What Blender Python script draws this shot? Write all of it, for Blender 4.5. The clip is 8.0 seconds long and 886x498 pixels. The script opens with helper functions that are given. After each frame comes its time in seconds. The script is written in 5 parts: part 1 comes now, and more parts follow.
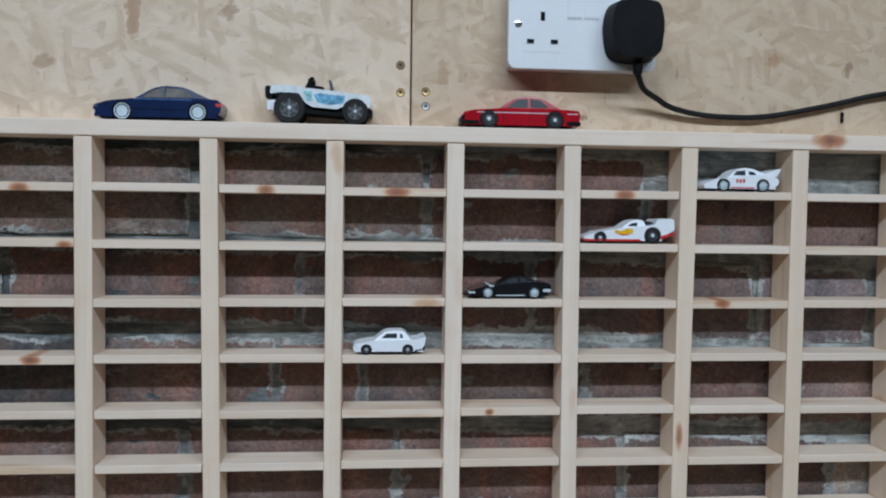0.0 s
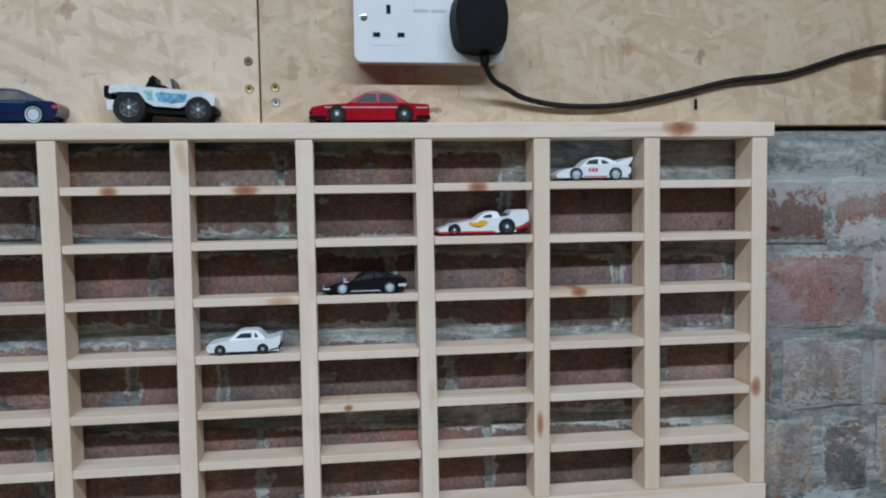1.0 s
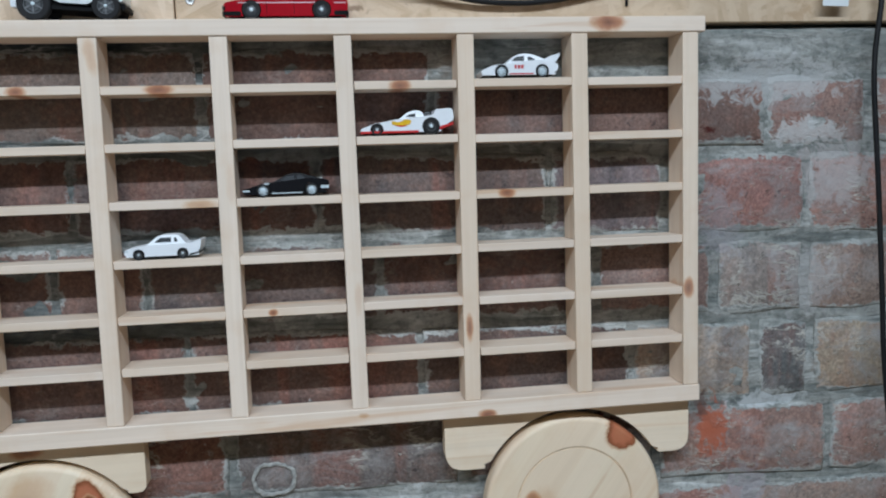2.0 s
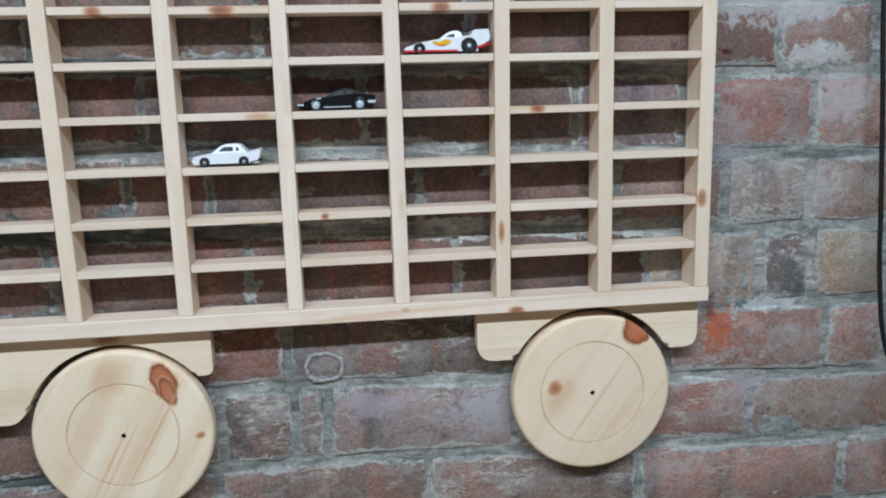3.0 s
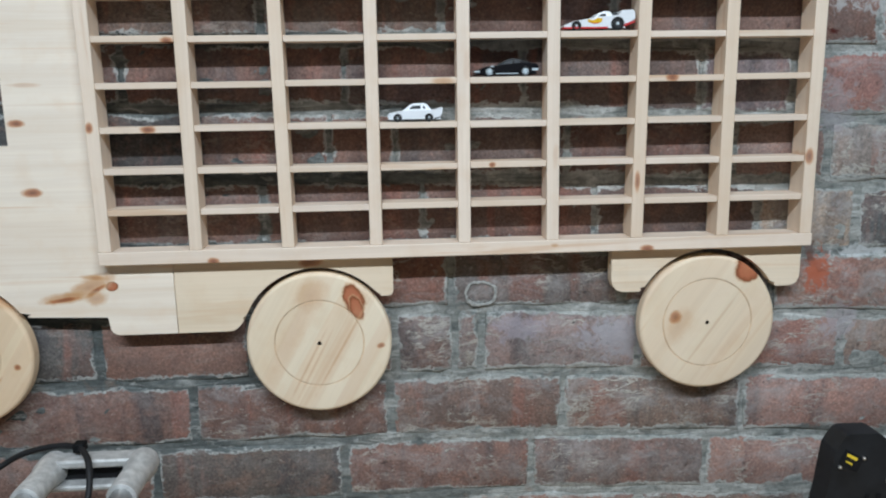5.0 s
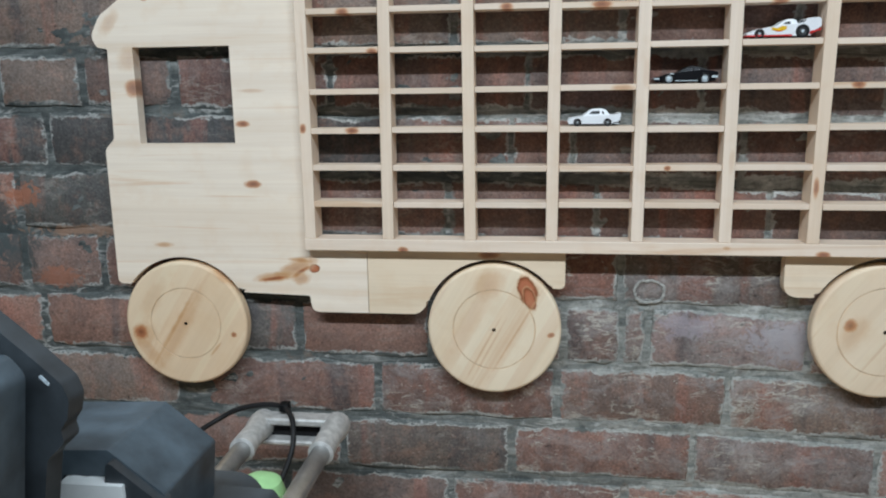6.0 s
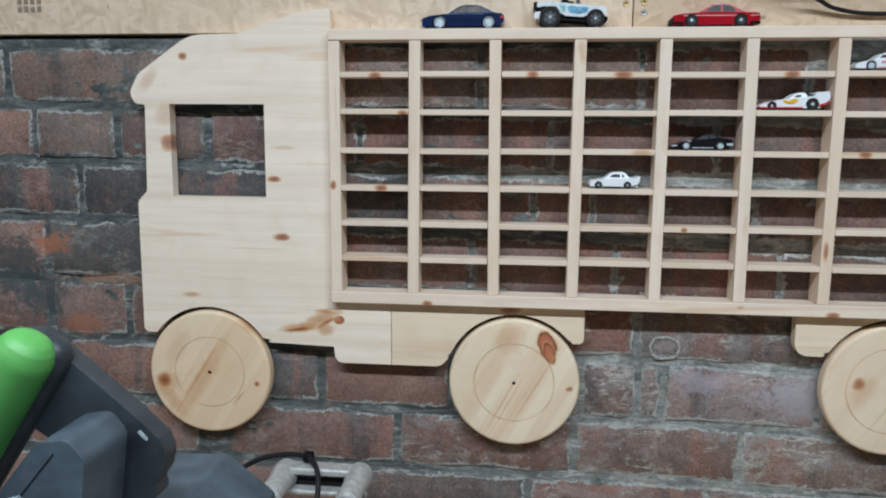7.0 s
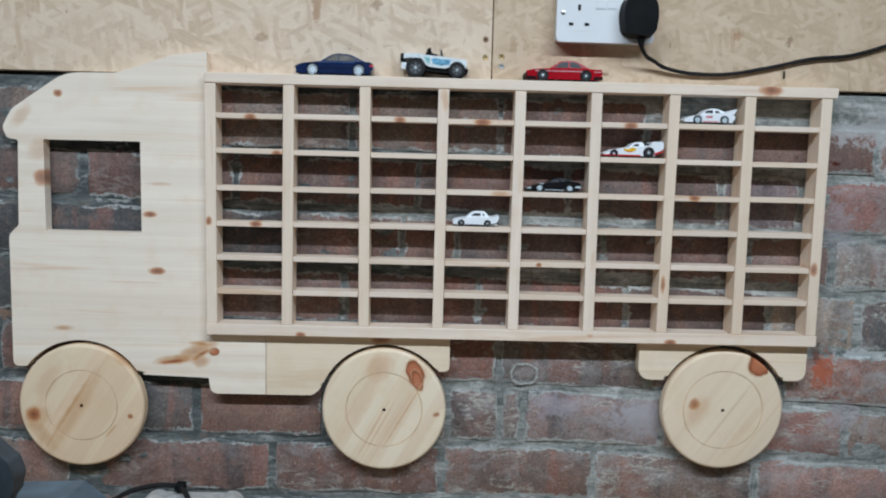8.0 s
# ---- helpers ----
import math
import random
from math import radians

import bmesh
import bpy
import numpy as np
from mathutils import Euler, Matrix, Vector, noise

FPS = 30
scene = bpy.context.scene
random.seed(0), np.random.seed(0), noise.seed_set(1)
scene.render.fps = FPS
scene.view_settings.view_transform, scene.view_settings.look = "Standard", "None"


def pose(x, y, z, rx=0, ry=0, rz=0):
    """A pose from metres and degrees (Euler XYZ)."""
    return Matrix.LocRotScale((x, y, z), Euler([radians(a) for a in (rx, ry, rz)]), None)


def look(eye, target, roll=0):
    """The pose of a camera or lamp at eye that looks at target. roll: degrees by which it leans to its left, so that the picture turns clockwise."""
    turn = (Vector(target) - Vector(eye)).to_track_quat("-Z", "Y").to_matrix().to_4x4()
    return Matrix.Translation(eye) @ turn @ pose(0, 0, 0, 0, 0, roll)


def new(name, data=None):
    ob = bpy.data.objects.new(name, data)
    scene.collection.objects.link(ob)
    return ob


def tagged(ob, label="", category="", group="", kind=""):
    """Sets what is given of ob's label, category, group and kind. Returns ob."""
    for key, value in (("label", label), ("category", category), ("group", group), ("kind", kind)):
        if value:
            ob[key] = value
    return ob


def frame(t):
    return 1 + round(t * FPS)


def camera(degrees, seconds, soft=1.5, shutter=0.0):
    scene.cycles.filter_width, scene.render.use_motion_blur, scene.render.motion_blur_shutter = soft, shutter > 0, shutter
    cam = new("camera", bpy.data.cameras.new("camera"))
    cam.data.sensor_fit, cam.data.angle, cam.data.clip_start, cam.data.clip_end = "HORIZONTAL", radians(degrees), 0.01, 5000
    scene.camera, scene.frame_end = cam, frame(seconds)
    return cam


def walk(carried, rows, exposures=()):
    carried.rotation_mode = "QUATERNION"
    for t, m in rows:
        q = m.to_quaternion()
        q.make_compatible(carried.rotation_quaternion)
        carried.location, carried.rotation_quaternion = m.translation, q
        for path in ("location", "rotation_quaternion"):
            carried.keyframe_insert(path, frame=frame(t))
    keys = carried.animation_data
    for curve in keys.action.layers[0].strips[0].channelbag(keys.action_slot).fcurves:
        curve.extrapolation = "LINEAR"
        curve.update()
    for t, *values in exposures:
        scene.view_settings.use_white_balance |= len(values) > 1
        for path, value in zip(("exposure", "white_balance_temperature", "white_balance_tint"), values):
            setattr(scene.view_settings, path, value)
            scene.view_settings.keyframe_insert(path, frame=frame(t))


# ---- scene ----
cam = camera(59.2, 8.0, soft=2.1)
PATH = [
    (0, (0.1495, -0.7921, 1.5133), (0.3205, 1.1982, 1.4161), 0.73),
    (0.1, (0.1621, -0.7927, 1.5165), (0.3475, 1.1958, 1.4085), 0.51),
    (0.2, (0.1745, -0.7934, 1.5194), (0.3705, 1.1935, 1.4027), 0.29),
    (0.3, (0.1868, -0.7941, 1.5219), (0.3947, 1.1912, 1.3971), 0.06),
    (0.4, (0.1986, -0.7948, 1.5235), (0.4321, 1.1871, 1.3908), -0.16),
    (0.5, (0.2100, -0.7956, 1.5241), (0.4395, 1.1865, 1.3907), -0.38),
    (0.6, (0.2208, -0.7965, 1.5239), (0.4555, 1.1852, 1.3904), -0.47),
    (0.7, (0.2311, -0.7975, 1.5235), (0.4742, 1.1833, 1.3918), -0.57),
    (0.8, (0.2410, -0.7985, 1.5227), (0.4904, 1.1817, 1.3937), -0.66),
    (0.9, (0.2506, -0.7997, 1.5217), (0.5030, 1.1801, 1.3926), -0.76),
    (1, (0.2600, -0.8010, 1.5205), (0.5151, 1.1782, 1.3914), -0.85),
    (1.1, (0.2692, -0.8024, 1.5189), (0.5175, 1.1778, 1.3882), -0.95),
    (1.2, (0.2782, -0.8037, 1.5166), (0.5403, 1.1743, 1.3798), -1.05),
    (1.3, (0.2869, -0.8048, 1.5128), (0.5651, 1.1705, 1.3679), -1.14),
    (1.4, (0.2951, -0.8056, 1.5071), (0.5681, 1.1709, 1.3694), -1.24),
    (1.5, (0.3029, -0.8059, 1.4989), (0.5797, 1.1703, 1.3688), -1.34),
    (1.6, (0.3100, -0.8055, 1.4880), (0.5809, 1.1716, 1.3547), -1.44),
    (1.7, (0.3162, -0.8046, 1.4760), (0.5850, 1.1721, 1.3334), -1.54),
    (1.8, (0.3211, -0.8035, 1.4650), (0.5877, 1.1728, 1.3123), -1.65),
    (1.9, (0.3244, -0.8026, 1.4569), (0.5877, 1.1725, 1.2846), -1.75),
    (2, (0.3258, -0.8022, 1.4537), (0.5962, 1.1677, 1.2387), -1.85),
    (2.2, (0.3260, -0.8070, 1.4700), (0.5880, 1.1450, 1.1240), -1.30),
    (3.3, (0.2591, -0.9175, 1.4194), (0.4920, 1.0312, 1.0341), -1.64),
    (3.4, (0.2492, -0.9299, 1.4143), (0.4832, 1.0177, 1.0243), -1.67),
    (3.5, (0.2390, -0.9420, 1.4100), (0.4810, 1.0030, 1.0150), -1.70),
    (3.6, (0.2288, -0.9537, 1.4066), (0.4752, 0.9916, 1.0127), -1.74),
    (3.7, (0.2187, -0.9647, 1.4040), (0.4687, 0.9799, 1.0089), -1.78),
    (3.8, (0.2087, -0.9751, 1.4023), (0.4459, 0.9705, 1.0042), -1.82),
    (3.9, (0.1991, -0.9846, 1.4013), (0.4376, 0.9615, 1.0063), -1.86),
    (4, (0.1900, -0.9930, 1.4010), (0.4200, 0.9540, 1.0060), -1.90),
    (4.1, (0.1814, -1.0003, 1.4012), (0.3970, 0.9494, 1.0112), -1.80),
    (4.2, (0.1734, -1.0067, 1.4018), (0.3807, 0.9444, 1.0142), -1.70),
    (5.3, (0.1220, -1.0730, 1.4150), (0.1640, 0.8850, 1.0110), -0.60),
    (5.4, (0.1205, -1.0837, 1.4153), (0.1109, 0.8749, 1.0105), -0.55),
    (5.5, (0.1190, -1.0940, 1.4160), (0.0280, 0.8620, 1.0100), -0.50),
    (5.6, (0.1171, -1.1024, 1.4175), (-0.0270, 0.8515, 1.0155), -0.56),
    (5.7, (0.1142, -1.1090, 1.4198), (-0.0589, 0.8425, 1.0178), -0.62),
    (5.8, (0.1099, -1.1141, 1.4228), (-0.0901, 0.8341, 1.0174), -0.68),
    (5.9, (0.1037, -1.1183, 1.4262), (-0.1262, 0.8261, 1.0183), -0.74),
    (6, (0.0950, -1.1220, 1.4300), (-0.1560, 0.8190, 1.0190), -0.80),
    (6.1, (0.0837, -1.1256, 1.4339), (-0.1752, 0.8149, 1.0248), -0.68),
    (6.2, (0.0713, -1.1291, 1.4377), (-0.1946, 0.8120, 1.0358), -0.56),
    (6.3, (0.0595, -1.1327, 1.4411), (-0.2097, 0.8091, 1.0452), -0.44),
    (6.4, (0.0501, -1.1363, 1.4440), (-0.2242, 0.8072, 1.0596), -0.32),
    (6.5, (0.0450, -1.1400, 1.4460), (-0.2380, 0.8040, 1.0730), -0.20),
    (6.6, (0.0430, -1.1438, 1.4471), (-0.2405, 0.8046, 1.0957), -0.08),
    (6.7, (0.0419, -1.1478, 1.4477), (-0.2315, 0.8061, 1.1197), 0.04),
    (6.8, (0.0413, -1.1521, 1.4483), (-0.2204, 0.8052, 1.1310), 0.16),
    (6.9, (0.0410, -1.1568, 1.4496), (-0.1965, 0.8050, 1.1412), 0.28),
    (7, (0.0410, -1.1620, 1.4520), (-0.1710, 0.8040, 1.1530), 0.40),
    (7.1, (0.0432, -1.1678, 1.4559), (-0.1266, 0.8035, 1.1644), 0.58),
    (7.2, (0.0490, -1.1740, 1.4607), (-0.0596, 0.8032, 1.1796), 0.76),
    (7.3, (0.0570, -1.1805, 1.4652), (-0.0245, 0.7988, 1.1898), 0.94),
    (7.4, (0.0658, -1.1872, 1.4686), (0.0071, 0.7938, 1.1999), 1.12),
    (7.5, (0.0740, -1.1940, 1.4700), (0.0480, 0.7890, 1.2100), 1.30),
    (7.6, (0.0805, -1.1927, 1.4698), (0.0872, 0.7926, 1.2247), 1.32),
    (7.7, (0.0855, -1.1933, 1.4694), (0.1156, 0.7933, 1.2346), 1.34),
    (7.8, (0.0893, -1.1969, 1.4687), (0.1292, 0.7910, 1.2466), 1.36),
    (7.9, (0.0924, -1.2105, 1.4679), (0.1325, 0.7779, 1.2525), 1.38),
    (8, (0.0950, -1.2270, 1.4670), (0.1270, 0.7610, 1.2500), 1.40),
]
walk(cam, [(t, look(eye, target, roll)) for t, eye, target, roll in PATH],
     [(0, 0.0, 6200, 10), (1.5, 0.07, 6320, 10), (2.2, 0.24, 6380, 10), (3.5, 0.48, 6440, 10), (5.5, 0.36, 6720, 10), (6.5, 0.28, 6820, 10), (7.2, 0.24, 6600, 10), (8.0, 0.23, 6480, 10)])

# ---- world, lights, exposure ----
world = bpy.data.worlds.new("world")
world.use_nodes = True
world.node_tree.nodes["Background"].inputs[0].default_value = (0.9, 0.95, 1.0, 1)
world.node_tree.nodes["Background"].inputs[1].default_value = 0.05
scene.world = world


def area_lamp(name, place, size_x, size_y, watts, colour):
    data = bpy.data.lights.new(name, "AREA")
    data.shape, data.size, data.size_y, data.energy, data.color = "RECTANGLE", size_x, size_y, watts, colour
    ob = new(name, data)
    ob.matrix_world = pose(*place)
    return ob


area_lamp("lamp_front", (0.15, -1.42, 2.50), 2.4, 0.10, 50, (0.845, 0.985, 1.125))


# ---- materials ----
class Nodes:
    """A small builder of node materials."""

    def __init__(self, name, rough=0.6, metal=0.0):
        self.mat = bpy.data.materials.new(name)
        self.mat.use_nodes = True
        self.tree = self.mat.node_tree
        self.bsdf = self.tree.nodes["Principled BSDF"]
        self.bsdf.inputs["Roughness"].default_value = rough
        self.bsdf.inputs["Metallic"].default_value = metal

    def add(self, kind, **settings):
        node = self.tree.nodes.new(kind)
        for key, value in settings.items():
            setattr(node, key, value)
        return node

    def put(self, socket, value):
        if isinstance(value, bpy.types.NodeSocket):
            self.tree.links.new(value, socket)
        elif isinstance(value, (tuple, list)) and len(value) == 3 and socket.type == "RGBA":
            socket.default_value = (*value, 1)
        else:
            socket.default_value = value

    def coords(self):
        return self.add("ShaderNodeTexCoord").outputs["Object"]

    def mapped(self, vector, scale=(1, 1, 1), turn=(0, 0, 0), shift=(0, 0, 0)):
        node = self.add("ShaderNodeMapping")
        self.put(node.inputs["Vector"], vector)
        node.inputs["Scale"].default_value = scale
        node.inputs["Rotation"].default_value = [radians(a) for a in turn]
        node.inputs["Location"].default_value = shift
        return node.outputs[0]

    def noise(self, vector, scale, detail=4, rough=0.6, warp=0.0):
        node = self.add("ShaderNodeTexNoise")
        self.put(node.inputs["Vector"], vector)
        node.inputs["Scale"].default_value = scale
        node.inputs["Detail"].default_value = detail
        node.inputs["Roughness"].default_value = rough
        node.inputs["Distortion"].default_value = warp
        return node.outputs["Fac"]

    def cells(self, vector, scale, feature="F1"):
        node = self.add("ShaderNodeTexVoronoi", feature=feature)
        self.put(node.inputs["Vector"], vector)
        node.inputs["Scale"].default_value = scale
        return node

    def ramp(self, value, stops):
        node = self.add("ShaderNodeValToRGB")
        self.put(node.inputs["Fac"], value)
        ramp = node.color_ramp
        while len(ramp.elements) < len(stops):
            ramp.elements.new(0.5)
        for element, (at, colour) in zip(ramp.elements, stops):
            element.position = at
            element.color = (*colour, 1) if isinstance(colour, tuple) else (colour, colour, colour, 1)
        return node.outputs["Color"]

    def mix(self, fac, a, b, blend="MIX"):
        node = self.add("ShaderNodeMix", data_type="RGBA", blend_type=blend)
        self.put(node.inputs["Factor"], fac)
        self.put(node.inputs["A"], a)
        self.put(node.inputs["B"], b)
        return node.outputs["Result"]

    def math(self, kind, a, b=0.0, clamp=False):
        node = self.add("ShaderNodeMath", operation=kind, use_clamp=clamp)
        self.put(node.inputs[0], a)
        self.put(node.inputs[1], b)
        return node.outputs[0]

    def colour(self, value):
        self.put(self.bsdf.inputs["Base Color"], value)
        return self

    def rough(self, value):
        self.put(self.bsdf.inputs["Roughness"], value)
        return self

    def bump(self, height, strength=0.3, distance=0.001):
        node = self.add("ShaderNodeBump")
        self.put(node.inputs["Height"], height)
        node.inputs["Strength"].default_value = strength
        node.inputs["Distance"].default_value = distance
        self.put(self.bsdf.inputs["Normal"], node.outputs[0])
        return self


def plain(name, colour, rough=0.5, metal=0.0, vary=0.12, scale=60.0, bump=0.0, clear=0.0, shine=0.5):
    n = Nodes(name, rough, metal)
    c = n.coords()
    f = n.noise(c, scale, 5)
    dark = tuple(v * (1 - vary) for v in colour)
    light = tuple(min(1.0, v * (1 + vary)) for v in colour)
    n.colour(n.ramp(f, [(0.3, dark), (0.7, light)]))
    n.rough(n.ramp(n.noise(c, scale * 0.3, 3), [(0.3, max(0.0, rough - 0.08)), (0.7, min(1.0, rough + 0.08))]))
    if bump:
        n.bump(n.noise(c, scale * 6, 3), bump, 0.0006)
    n.bsdf.inputs["Coat Weight"].default_value = clear
    n.bsdf.inputs["Specular IOR Level"].default_value = shine
    return n.mat


def pine(name, along="x", turn=0.0, tone=(0.76, 0.60, 0.42), bands=0.0, knots=(), seed=0.0, band_width=0.02, streaks=0.45):
    """Planed softwood: fibre along one axis, growth rings as streaks, knots as (x, z, half width, half height, degrees)."""
    n = Nodes(name, 0.55)
    n.bsdf.inputs["Specular IOR Level"].default_value = 0.3
    c = n.coords()
    own = n.add("ShaderNodeObjectInfo")
    moved = n.add("ShaderNodeVectorMath", operation="ADD")
    n.put(moved.inputs[0], n.mapped(c, turn=(0, turn, 0), shift=(seed, seed * 0.7, seed * 1.3)))
    n.put(moved.inputs[1], n.math("MULTIPLY", own.outputs["Random"], 7.0))
    base = moved.outputs[0]
    stretch = {"x": (1.2, 22, 30), "z": (30, 22, 1.2), "y": (30, 1.2, 30)}[along]
    fine = {"x": (8, 300, 420), "z": (420, 300, 8), "y": (420, 8, 420)}[along]
    rings = n.noise(n.mapped(base, scale=stretch), 1.0, 5, 0.55, 0.4)
    fibre = n.noise(n.mapped(base, scale=fine), 1.0, 2, 0.5)
    pale = tuple(min(1, v * 1.13) for v in tone)
    deep = (tone[0] * 0.90, tone[1] * 0.83, tone[2] * 0.74)
    col = n.ramp(rings, [(0.25, deep), (0.40, tone), (0.52, pale), (0.62, tone), (0.72, deep), (0.8, tone)])
    broad = n.noise(n.mapped(base, scale=tuple(v * 0.22 for v in stretch)), 1.0, 3, 0.5)
    col = n.mix(n.ramp(broad, [(0.45, 0.0), (0.75, 0.5)]), col, (tone[0] * 0.95, tone[1] * 0.86, tone[2] * 0.76))
    col = n.mix(0.22, col, n.ramp(fibre, [(0.3, deep), (0.7, pale)]))
    vein = n.noise(n.mapped(base, scale=tuple(v * 1.5 for v in stretch), shift=(9, 4, 6)), 1.0, 4, 0.6, 0.8)
    col = n.mix(n.math("MULTIPLY", n.ramp(vein, [(0.60, 0.0), (0.68, 1.0), (0.76, 0.3)]), streaks), col, (tone[0] * 0.86, tone[1] * 0.66, tone[2] * 0.50))
    if bands:
        parts = n.add("ShaderNodeSeparateXYZ")
        n.put(parts.inputs[0], base)
        step = n.add("ShaderNodeTexVoronoi", voronoi_dimensions="1D")
        n.put(step.inputs["W"], parts.outputs["Z" if along == "x" else "X"])
        step.inputs["Scale"].default_value = 1.0 / band_width
        tint = n.add("ShaderNodeSeparateColor")
        n.put(tint.inputs[0], step.outputs["Color"])
        stave = n.ramp(tint.outputs[0], [(0.0, (0.74, 0.52, 0.36)), (0.3, (0.80, 0.64, 0.45)), (0.6, (0.87, 0.77, 0.60)), (0.8, (0.80, 0.61, 0.45)), (1.0, (0.72, 0.51, 0.33))])
        col = n.mix(bands, col, stave)
    col = n.mix(n.math("MULTIPLY", own.outputs["Random"], 0.30), col, (tone[0] * 0.93, tone[1] * 0.84, tone[2] * 0.70))
    mottle = n.noise(n.mapped(base, shift=(3, 8, 2)), 26, 4, 0.6)
    col = n.mix(n.ramp(mottle, [(0.50, 0.0), (0.70, 0.28)]), col, (tone[0] * 0.90, tone[1] * 0.76, tone[2] * 0.62))
    split = n.add("ShaderNodeSeparateXYZ")
    n.put(split.inputs[0], c)
    wobble = n.noise(c, 90, 3)
    for x, z, rx, rz, angle, *rest in knots:
        ca, sa = math.cos(radians(angle)), math.sin(radians(angle))
        dx, dz = n.math("SUBTRACT", split.outputs[0], x), n.math("SUBTRACT", split.outputs[2], z)
        u = n.math("DIVIDE", n.math("ADD", n.math("MULTIPLY", dx, ca), n.math("MULTIPLY", dz, sa)), rx)
        v = n.math("DIVIDE", n.math("SUBTRACT", n.math("MULTIPLY", dz, ca), n.math("MULTIPLY", dx, sa)), rz)
        d = n.math("SQRT", n.math("ADD", n.math("MULTIPLY", u, u), n.math("MULTIPLY", v, v)))
        d = n.math("ADD", n.math("MULTIPLY", d, 0.85), n.math("MULTIPLY", n.math("SUBTRACT", wobble, 0.5), 0.6))
        strength = rest[0] if rest else 0.9
        halo = n.math("MULTIPLY", n.ramp(d, [(0.0, 1.0), (0.55, 0.95), (0.82, 0.55), (1.08, 0.0)]), strength)
        if strength >= 1.0:
            halo = n.ramp(d, [(0.0, 1.0), (0.78, 1.0), (0.90, 0.55), (1.15, 0.0)])
        heart = n.ramp(d, [(0.0, (0.52, 0.20, 0.10)), (0.55, (0.48, 0.16, 0.08)), (0.78, (0.24, 0.075, 0.03)), (0.90, (0.62, 0.36, 0.19)), (1.0, (0.76, 0.56, 0.37))]) if strength >= 1.0 else (n.ramp(d, [(0.0, (0.48, 0.21, 0.08)), (0.5, (0.60, 0.32, 0.14)), (1.0, (0.76, 0.56, 0.38))]) if strength < 0.8 else n.ramp(d, [(0.0, (0.20, 0.06, 0.024)), (0.3, (0.33, 0.105, 0.042)), (0.55, (0.47, 0.175, 0.07)), (0.75, (0.60, 0.30, 0.14)), (1.0, (0.74, 0.53, 0.34))]))
        col = n.mix(halo, col, heart)
    n.colour(col)
    n.rough(n.ramp(rings, [(0.3, 0.48), (0.7, 0.62)]))
    n.bump(fibre, 0.12, 0.0004)
    return n.mat


def stained(n, c, col, spots):
    """Old splashes with a shape of their own: (x, z, half width, half height, colour, strength)."""
    split = n.add("ShaderNodeSeparateXYZ")
    n.put(split.inputs[0], c)
    wobble = n.noise(c, 62, 6, 0.72, 0.8)
    for x, z, rx, rz, tint, strength, inner in spots:
        u = n.math("DIVIDE", n.math("SUBTRACT", split.outputs[0], x), rx)
        v = n.math("DIVIDE", n.math("SUBTRACT", split.outputs[2], z), rz)
        d = n.math("SQRT", n.math("ADD", n.math("MULTIPLY", u, u), n.math("MULTIPLY", v, v)))
        d = n.math("ADD", d, n.math("MULTIPLY", n.math("SUBTRACT", wobble, 0.5), 3.6))
        mask = n.ramp(d, [(0.0, 0.0 if inner else 1.0), (0.62, 0.0 if inner else 0.9), (0.75, 1.0 if inner else 0.7), (1.0, 0.0)])
        col = n.mix(n.math("MULTIPLY", mask, strength), col, tint)
    return col


BOARD_SPOTS = [(-0.087, 1.706, 0.007, 0.034, (0.42, 0.24, 0.13), 0.75, 0), (0.003, 1.706, 0.009, 0.010, (0.30, 0.16, 0.08), 0.6, 0), (0.355, 1.610, 0.008, 0.004, (0.22, 0.12, 0.06), 0.8, 0),
               (0.830, 1.640, 0.018, 0.050, (0.46, 0.29, 0.16), 0.55, 0), (0.640, 1.668, 0.006, 0.010, (0.28, 0.15, 0.08), 0.7, 0), (0.56, 1.672, 0.010, 0.008, (0.40, 0.20, 0.09), 0.6, 0),
               (-0.170, 1.652, 0.010, 0.006, (0.36, 0.21, 0.11), 0.6, 0), (0.215, 1.650, 0.006, 0.018, (0.42, 0.27, 0.15), 0.5, 0)]


